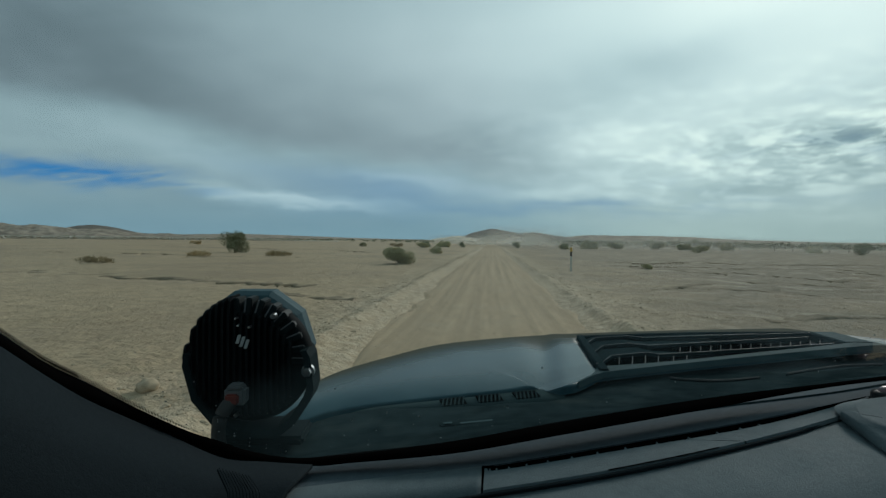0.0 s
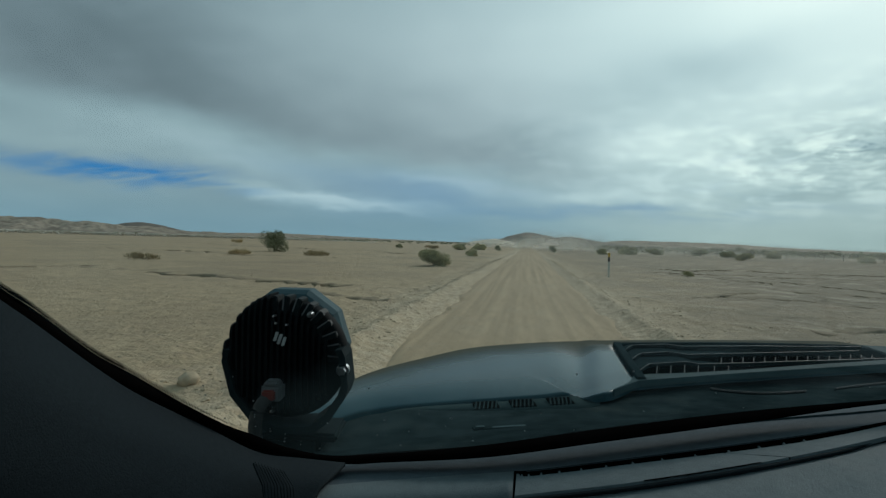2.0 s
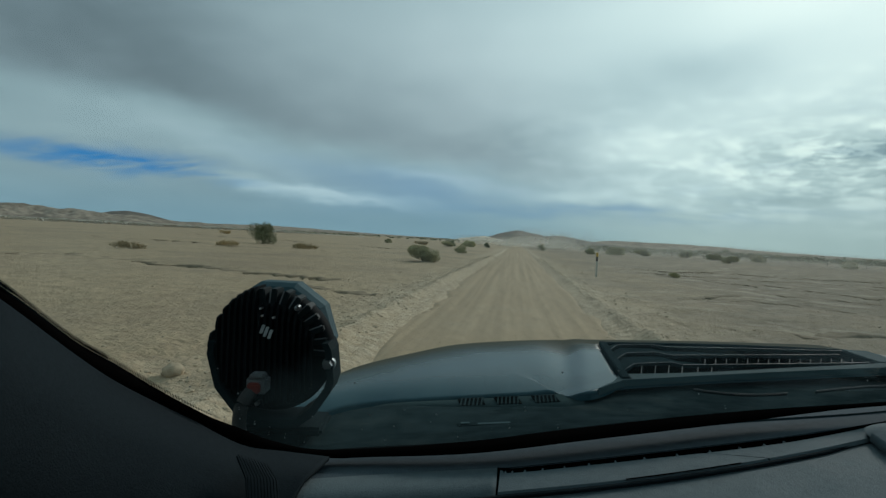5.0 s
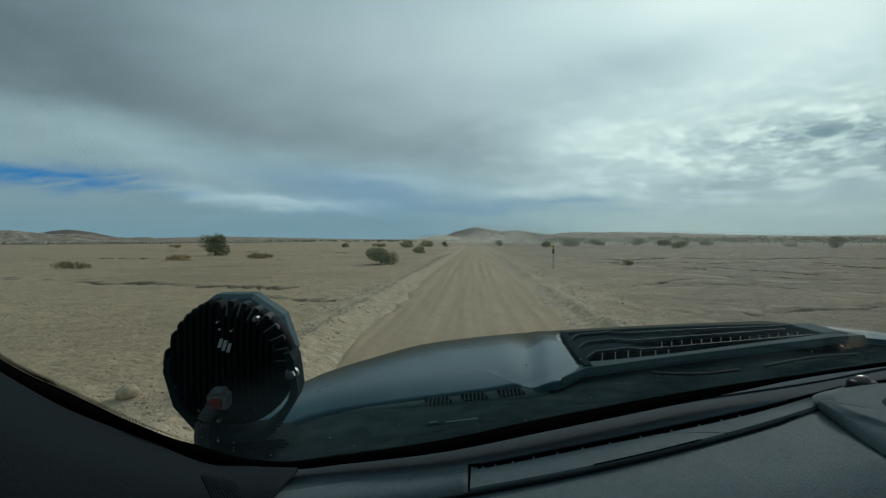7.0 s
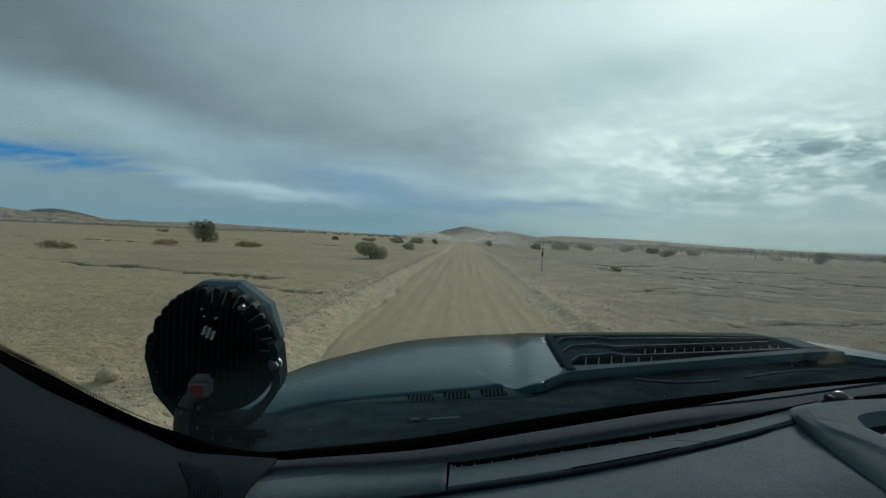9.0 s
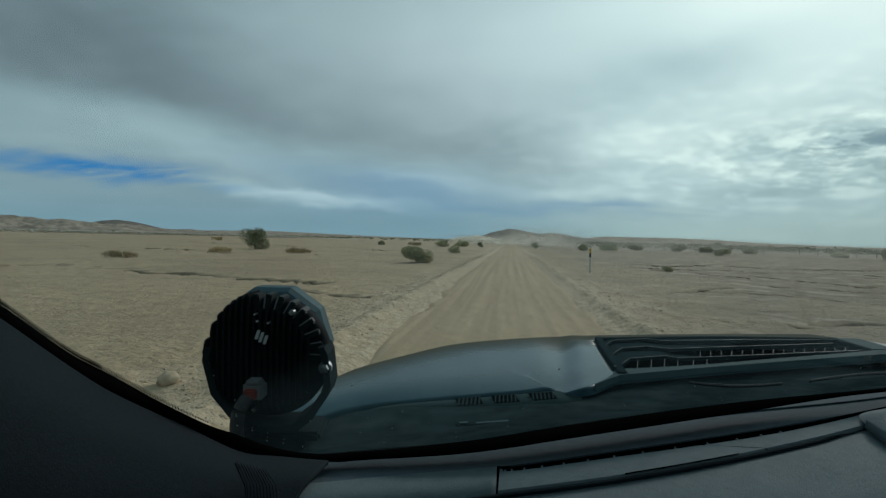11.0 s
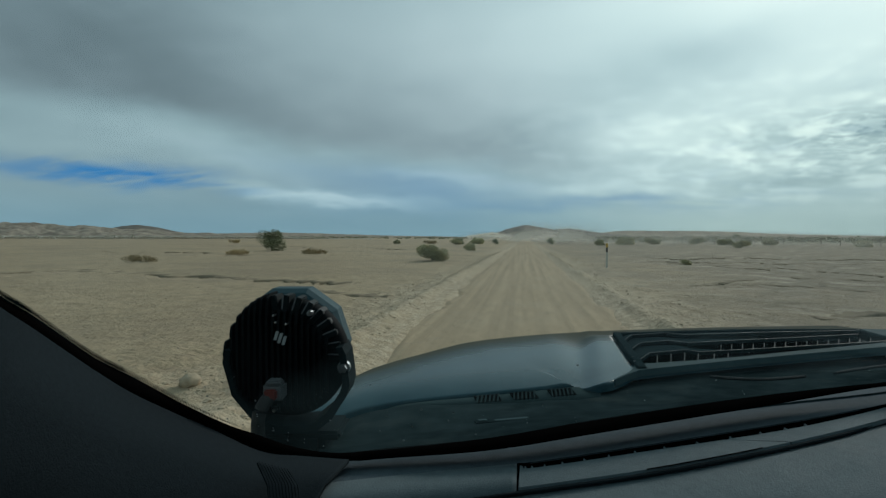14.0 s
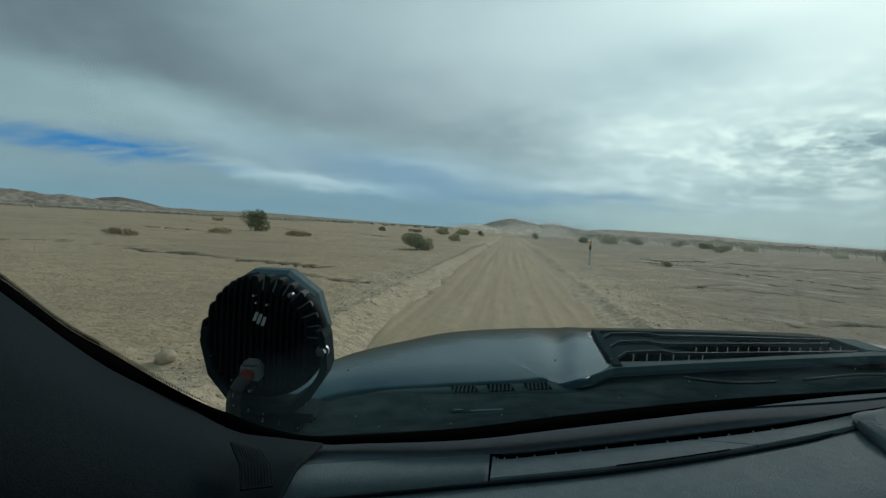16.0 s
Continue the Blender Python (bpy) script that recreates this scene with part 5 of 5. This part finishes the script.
# raised black strip in place of the shade under the panel's edge
dpart("panel_gap", strip([p + Vector((0.0, -0.001, 0.0022)) for p in low_l[24:49]], 0.0012, 0.0008), VOID, "thin black strip painting the shade below the vent panel", False)
dpart("side_skin", loft([spline(lift(D1[:3]), 20), spline(lift([(-0.200, 0.475, -0.251), (-0.10, 0.497, -0.2425), (-0.004, 0.529, -0.2372)]), 20)], -0.003), DASH)
fin_mesh = mesh_of("slot_fin", box(0.0018, 0.008, 0.007, 0.0004), DASH, False)
for k in range(3, 60, 4):
    o = new("slot_fin", fin_mesh)
    o.location = far_l[k].lerp(near_l[k], 0.85) + Vector((0, 0, -0.0025)) - Vector((MID, 0.2, 0))
    o.parent = dash
# light sensor dome on its foot
sp = Vector((0.524, 0.785, -0.1925 + EYE))
sensor = dpart("sensor", lathe([(0.0105, 0.001), (0.0165, 0.0), (0.018, -0.003), (0.018, -0.010)], 24, "z", sp), BLACK, "small domed light sensor on a round foot")
dome = lathe([(0.0001, 0.0072), (0.005, 0.0066), (0.0085, 0.0042), (0.0105, 0.0005)], 24, "z", sp)
bmesh.ops.transform(dome, matrix=INV, verts=dome.verts)
part("dome", dome, DOME, sensor, "dull maroon translucent dome", True)
# raised instrument hood with a sunken tray
H_OUT = [(0.425, 0.715, -0.206), (0.44, 0.75, -0.203), (0.50, 0.775, -0.199), (0.62, 0.79, -0.192), (0.80, 0.80, -0.182)]
H_TOP = [(0.430, 0.688, -0.195), (0.452, 0.725, -0.1915), (0.51, 0.747, -0.1875), (0.62, 0.76, -0.182), (0.80, 0.77, -0.175)]
H_IN = [(0.466, 0.652, -0.1935), (0.484, 0.690, -0.1915), (0.535, 0.712, -0.1885), (0.63, 0.725, -0.182), (0.80, 0.735, -0.175)]
H_DROP = [(0.470, 0.649, -0.206), (0.490, 0.682, -0.204), (0.54, 0.70, -0.202), (0.63, 0.71, -0.197), (0.80, 0.72, -0.19)]
S_OUT = [(0.425, 0.715, -0.200), (0.420, 0.668, -0.200), (0.428, 0.632, -0.200), (0.434, 0.602, -0.200), (0.440, 0.540, -0.202)]
S_BASE = [(0.424, 0.715, -0.210), (0.412, 0.645, -0.211), (0.405, 0.590, -0.212), (0.399, 0.535, -0.213), (0.395, 0.45, -0.218)]



def eased(rows):
    """Rows with a close second row on both sides of each inner one, so that smooth shading keeps its bends."""
    rows = [[Vector(p) for p in r] for r in rows]
    out = [rows[0]]
    for a, b, c in zip(rows, rows[1:], rows[2:]):
        out += [[q.lerp(p, 0.15) for p, q in zip(a, b)], b, [q.lerp(p, 0.15) for p, q in zip(c, b)]]
    return out + [rows[-1]]


S_TOP = [(0.430, 0.700, -0.1955), (0.427, 0.660, -0.1955), (0.436, 0.622, -0.1955), (0.444, 0.58, -0.196), (0.452, 0.50, -0.199)]
S_IN = [(0.466, 0.652, -0.1935), (0.466, 0.625, -0.1930), (0.470, 0.58, -0.1935), (0.474, 0.50, -0.195), (0.488, 0.42, -0.199)]
S_DROP = [(x + 0.003, y - 0.002, z - 0.014) for x, y, z in S_IN]
dpart("instrument_hood", loft(eased([spline(lift(c), 40) for c in (H_OUT, H_TOP, H_IN, H_DROP)]), -0.003), DASH, "raised moulded dashboard hood", False)
dpart("hood_side", loft(eased([spline(lift(c), 60) for c in (S_BASE, S_OUT, S_TOP, S_IN, S_DROP)]), -0.003), DASH, smooth=True)
dpart("tray", loft([lift([(0.468, 0.645, -0.207), (0.54, 0.70, -0.203), (0.80, 0.72, -0.191)]), lift([(0.478, 0.45, -0.211), (0.56, 0.50, -0.206), (0.80, 0.53, -0.192)])], -0.003), BLACK, "black sunken dashboard tray", False)

# painted windscreen pillars, unseen, added to keep sky light off the dashboard's left end
pil = OUT[:9]
for flip in (1, -1):
    rows = []
    for dx, dy, dz in ((0.002, 0.004, -0.004), (-0.03, 0.004, -0.016), (-0.075, -0.03, -0.036), (-0.08, -0.06, -0.05), (-0.03, -0.03, -0.05)):
        pts = [Vector((x + dx, y + dy, z + dz + EYE)) for x, y, z in pil]
        if flip < 0:
            pts = [Vector((2 * MID - p.x, p.y, p.z)) for p in pts]
        rows.append(spline(pts, 30))
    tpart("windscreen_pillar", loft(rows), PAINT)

# plain cab shell, body sides and wheels, so that the light inside is right
SHELL = material("dark_cab_lining", (0.05, 0.052, 0.055), None, 40, 3, 0.9)
L, R = MID - 0.92, MID + 0.92
tpart("roof", box(1.84, 2.0, 0.06, 0.02, (MID, -0.96, EYE + 0.30)), SHELL, smooth=False)
tpart("rear_wall", box(1.84, 0.06, 1.35, 0.02, (MID, -1.95, EYE - 0.35)), SHELL, smooth=False)
for side, x in (("door", L - 0.03), ("door", R + 0.03)):
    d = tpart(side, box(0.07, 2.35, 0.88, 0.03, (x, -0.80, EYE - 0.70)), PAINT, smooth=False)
    tpart("window_frame", merged(box(0.05, 0.07, 0.62, 0.015, (x, -1.9, EYE + 0.02)), box(0.05, 1.9, 0.06, 0.015, (x, -1.0, EYE + 0.31)), box(0.05, 0.08, 0.6, 0.015, (x, -0.85, EYE + 0.02))), PAINT, smooth=False)
tpart("floor_pan", box(1.74, 3.6, 0.12, 0.03, (MID, -0.35, 0.52)), SHELL, smooth=False)
tpart("firewall", box(1.70, 0.05, 0.75, 0.02, (MID, 0.60, 0.93)), SHELL, smooth=False)
tpart("front_end", box(1.55, 0.12, 0.45, 0.05, (MID, 1.52, 0.84)), BLACK, smooth=False)
for x in (L - 0.02, R + 0.02):
    tpart("fender", box(0.22, 0.95, 0.28, 0.06, (x + (0.03 if x < MID else -0.03), 0.98, 1.06)), PAINT, smooth=False)
for x in (L - 0.02, R + 0.02):
    for y in (0.95, -1.55):
        w = tpart("wheel", lathe([(0.20, -0.13), (0.22, -0.14), (0.21, 0.0), (0.22, 0.14), (0.20, 0.13)], 32, "x", (x, y, 0.445)), ALU_GREY)
        bm = lathe([(0.22, -0.14), (0.40, -0.15), (0.44, -0.12), (0.445, 0.0), (0.44, 0.12), (0.40, 0.15), (0.22, 0.14)], 40, "x", (x, y, 0.445))
        bmesh.ops.transform(bm, matrix=INV, verts=bm.verts)
        part("tyre", bm, RUBBER, w, "dusty black off-road tyre", True)

# ---- round auxiliary spotlight bolted beside the bonnet ----
LC = Vector((-0.316, 0.72, -0.157 + EYE))
lamp = thing("spot_light", "round black finned auxiliary spotlight on a steel bracket", "spotlight", (LC.x, LC.y, LC.z - 0.112))
lamp.rotation_euler = (0, 0, radians(8))


def lpart(name, bm, mat, parent=None, label="", smooth=False):
    bmesh.ops.transform(bm, matrix=Matrix.Translation((0, 0, 0.112)), verts=bm.verts)
    return part(name, bm, mat, parent or lamp, label, smooth)


body = lpart("housing", lathe([(0.0001, -0.004), (0.062, -0.004), (0.064, 0.0), (0.065, 0.026), (0.076, 0.034), (0.0815, 0.044), (0.0815, 0.078), (0.077, 0.083), (0.0001, 0.081)], 10, "y", (-0.002, 0, 0.006)), ALU_GREY, None, "weathered grey faceted housing", False)
lpart("lens", lathe([(0.0001, 0.088), (0.06, 0.0865), (0.072, 0.0835)], 48), LENS, None, "dark glass lens", True)
lpart("back_plate", lathe([(0.0001, -0.008), (0.060, -0.008), (0.074, -0.006), (0.079, 0.004), (0.079, 0.02)], 64, "y", (0.007, 0, -0.006)), ALU, None, "black back plate", True)
FIN_FOOT = ((-0.071, -0.058, -0.034, 0.0, 0.040, 0.070), (-0.006, -0.051, -0.077, -0.083, -0.076, -0.046))
for i in range(-9, 9):
    x = i * 0.0077 - 0.001
    top = 0.0835 * math.sqrt(max(1 - (x / 0.0725) ** 2, 0.03)) if i < -1 else math.sqrt(max(0.062 ** 2 - x * x, 0.0)) if x < 0.060 else 0.024
    low = float(np.interp(x, *FIN_FOOT))
    prof = [(low + 0.004, -0.006), (low * 0.82, -0.020), (top * 0.70, -0.022), (top * 0.94, -0.018), (top, -0.008), (top, 0.026 if i < 0 else 0.012), (low, 0.026 if i < 0 else 0.004)]
    rows = [[Vector((x - 0.0014, y, z)) for z, y in prof], [Vector((x + 0.0014, y, z)) for z, y in prof]]
    bm = loft(rows, closed=True)
    bm.verts.ensure_lookup_table()
    bm.faces.new([bm.verts[k] for k in range(7)])
    bm.faces.new([bm.verts[k] for k in range(13, 6, -1)])
    bmesh.ops.recalc_face_normals(bm, faces=bm.faces)
    lpart("fin", bm, ALU)
for k in range(9):      # broad radial ribs round the upper rim; grey strips paint their lit upper edges
    a = radians(-2 + 12.5 * k)
    m = Matrix.Rotation(-a, 4, "Y")
    bm = box(0.024, 0.036, 0.0088, 0.0014, (0.0675, 0.008, 0))
    bmesh.ops.transform(bm, matrix=m, verts=bm.verts)
    rib = lpart("rim_rib", bm, ALU_LIT)
    if k <= 7:
        bm = box(0.018, 0.0012, 0.0017, 0.0003, (0.0695, -0.0104, 0.0036))
        bmesh.ops.transform(bm, matrix=m, verts=bm.verts)
        lpart("worn_tip", bm, PLUG_GREY, rib)
lpart("rim", lathe([(0.056, -0.004), (0.062, -0.004), (0.066, 0.004), (0.0665, 0.03)], 64), ALU, None, "black cast rim", True)
# printed badge: three slanted bars
bars = []
for bx, bz, h in ((-0.0045, 0.006, 0.0115), (0.0015, 0.003, 0.013), (0.0078, 0.0, 0.0115)):
    b = box(0.0042, 0.0012, h, 0.0003, (bx, -0.0238, 0.022 + bz))
    for v in b.verts:
        v.co.x += (v.co.z - 0.022) * 0.30
    bars.append(b)
lpart("badge", merged(*bars), LOGO, None, "pale grey printed badge")
for bx, bz, rs in ((0.040, 0.057, 1.0), (-0.007, 0.054, 0.36), (-0.004, 0.045, 0.36), (0.010, 0.043, 0.36), (-0.006, -0.070, 0.7)):
    lpart("screw", lathe([(0.0001, -0.0235), (0.0035 * rs, -0.023), (0.004 * rs, -0.012)], 12, "y", (bx, 0, bz)), STEEL)
plug = lpart("plug", merged(box(0.026, 0.022, 0.022, 0.003, (-0.003, -0.028, -0.0420)), box(0.018, 0.02, 0.006, 0.002, (-0.003, -0.030, -0.0300))), PLUG_GREY, None, "grey cable plug")
bmr = box(0.016, 0.008, 0.013, 0.002, (-0.005, -0.041, -0.0440))
lpart("clip", bmr, PLUG_RED, plug, "dull red locking clip")
lpart("cable", tube([(-0.006, -0.034, -0.046), (-0.014, -0.046, -0.058), (-0.019, -0.048, -0.078), (-0.019, -0.040, -0.105), (-0.016, -0.02, -0.13)], 0.0085, 24, 12), RUBBER, None, "sheathed black cable", True)
arm_pts = [(0.083, 0.014), (0.088, 0.004), (0.093, -0.036), (0.089, -0.050), (0.070, -0.080), (0.050, -0.096), (0.0, -0.100), (-0.030, -0.088), (-0.036, -0.079), (-0.060, -0.050), (-0.072, -0.006), (-0.069, 0.010)]
rows = []
for y, s in ((-0.026, 1.0), (0.030, 1.0), (0.030, 0.90), (-0.026, 0.90)):
    rows.append([Vector((x * s, y, z * s)) for x, z in arm_pts])
bm = loft(rows + [rows[0]])
bmesh.ops.remove_doubles(bm, verts=bm.verts, dist=1e-6)
bmesh.ops.holes_fill(bm, edges=[e for e in bm.edges if e.is_boundary], sides=0)
lpart("bracket", bm, BLACK_DUSTY, None, "bent steel mounting bracket")
lpart("bolt", merged(lathe([(0.0001, -0.040), (0.0050, -0.0395), (0.0058, -0.038), (0.0058, -0.031)], 6, "y", (0.085, 0.006, -0.013)),
                     lathe([(0.0001, -0.032), (0.0082, -0.0315), (0.0085, -0.028), (0.0085, -0.024)], 24, "y", (0.085, 0.006, -0.013))), STEEL, None, "steel hexagon bolt with washer")
lpart("pivot_cap", lathe([(0.0001, -0.082), (0.006, -0.081), (0.007, -0.068)], 6, "x", (0, 0.004, 0.0)), ALU)
lpart("foot", merged(box(0.112, 0.075, 0.012, 0.004, (0.022, 0.024, -0.107)), box(0.085, 0.07, 0.045, 0.008, (0.014, 0.02, -0.125))), BLACK_DUSTY, None, "black mounting foot")
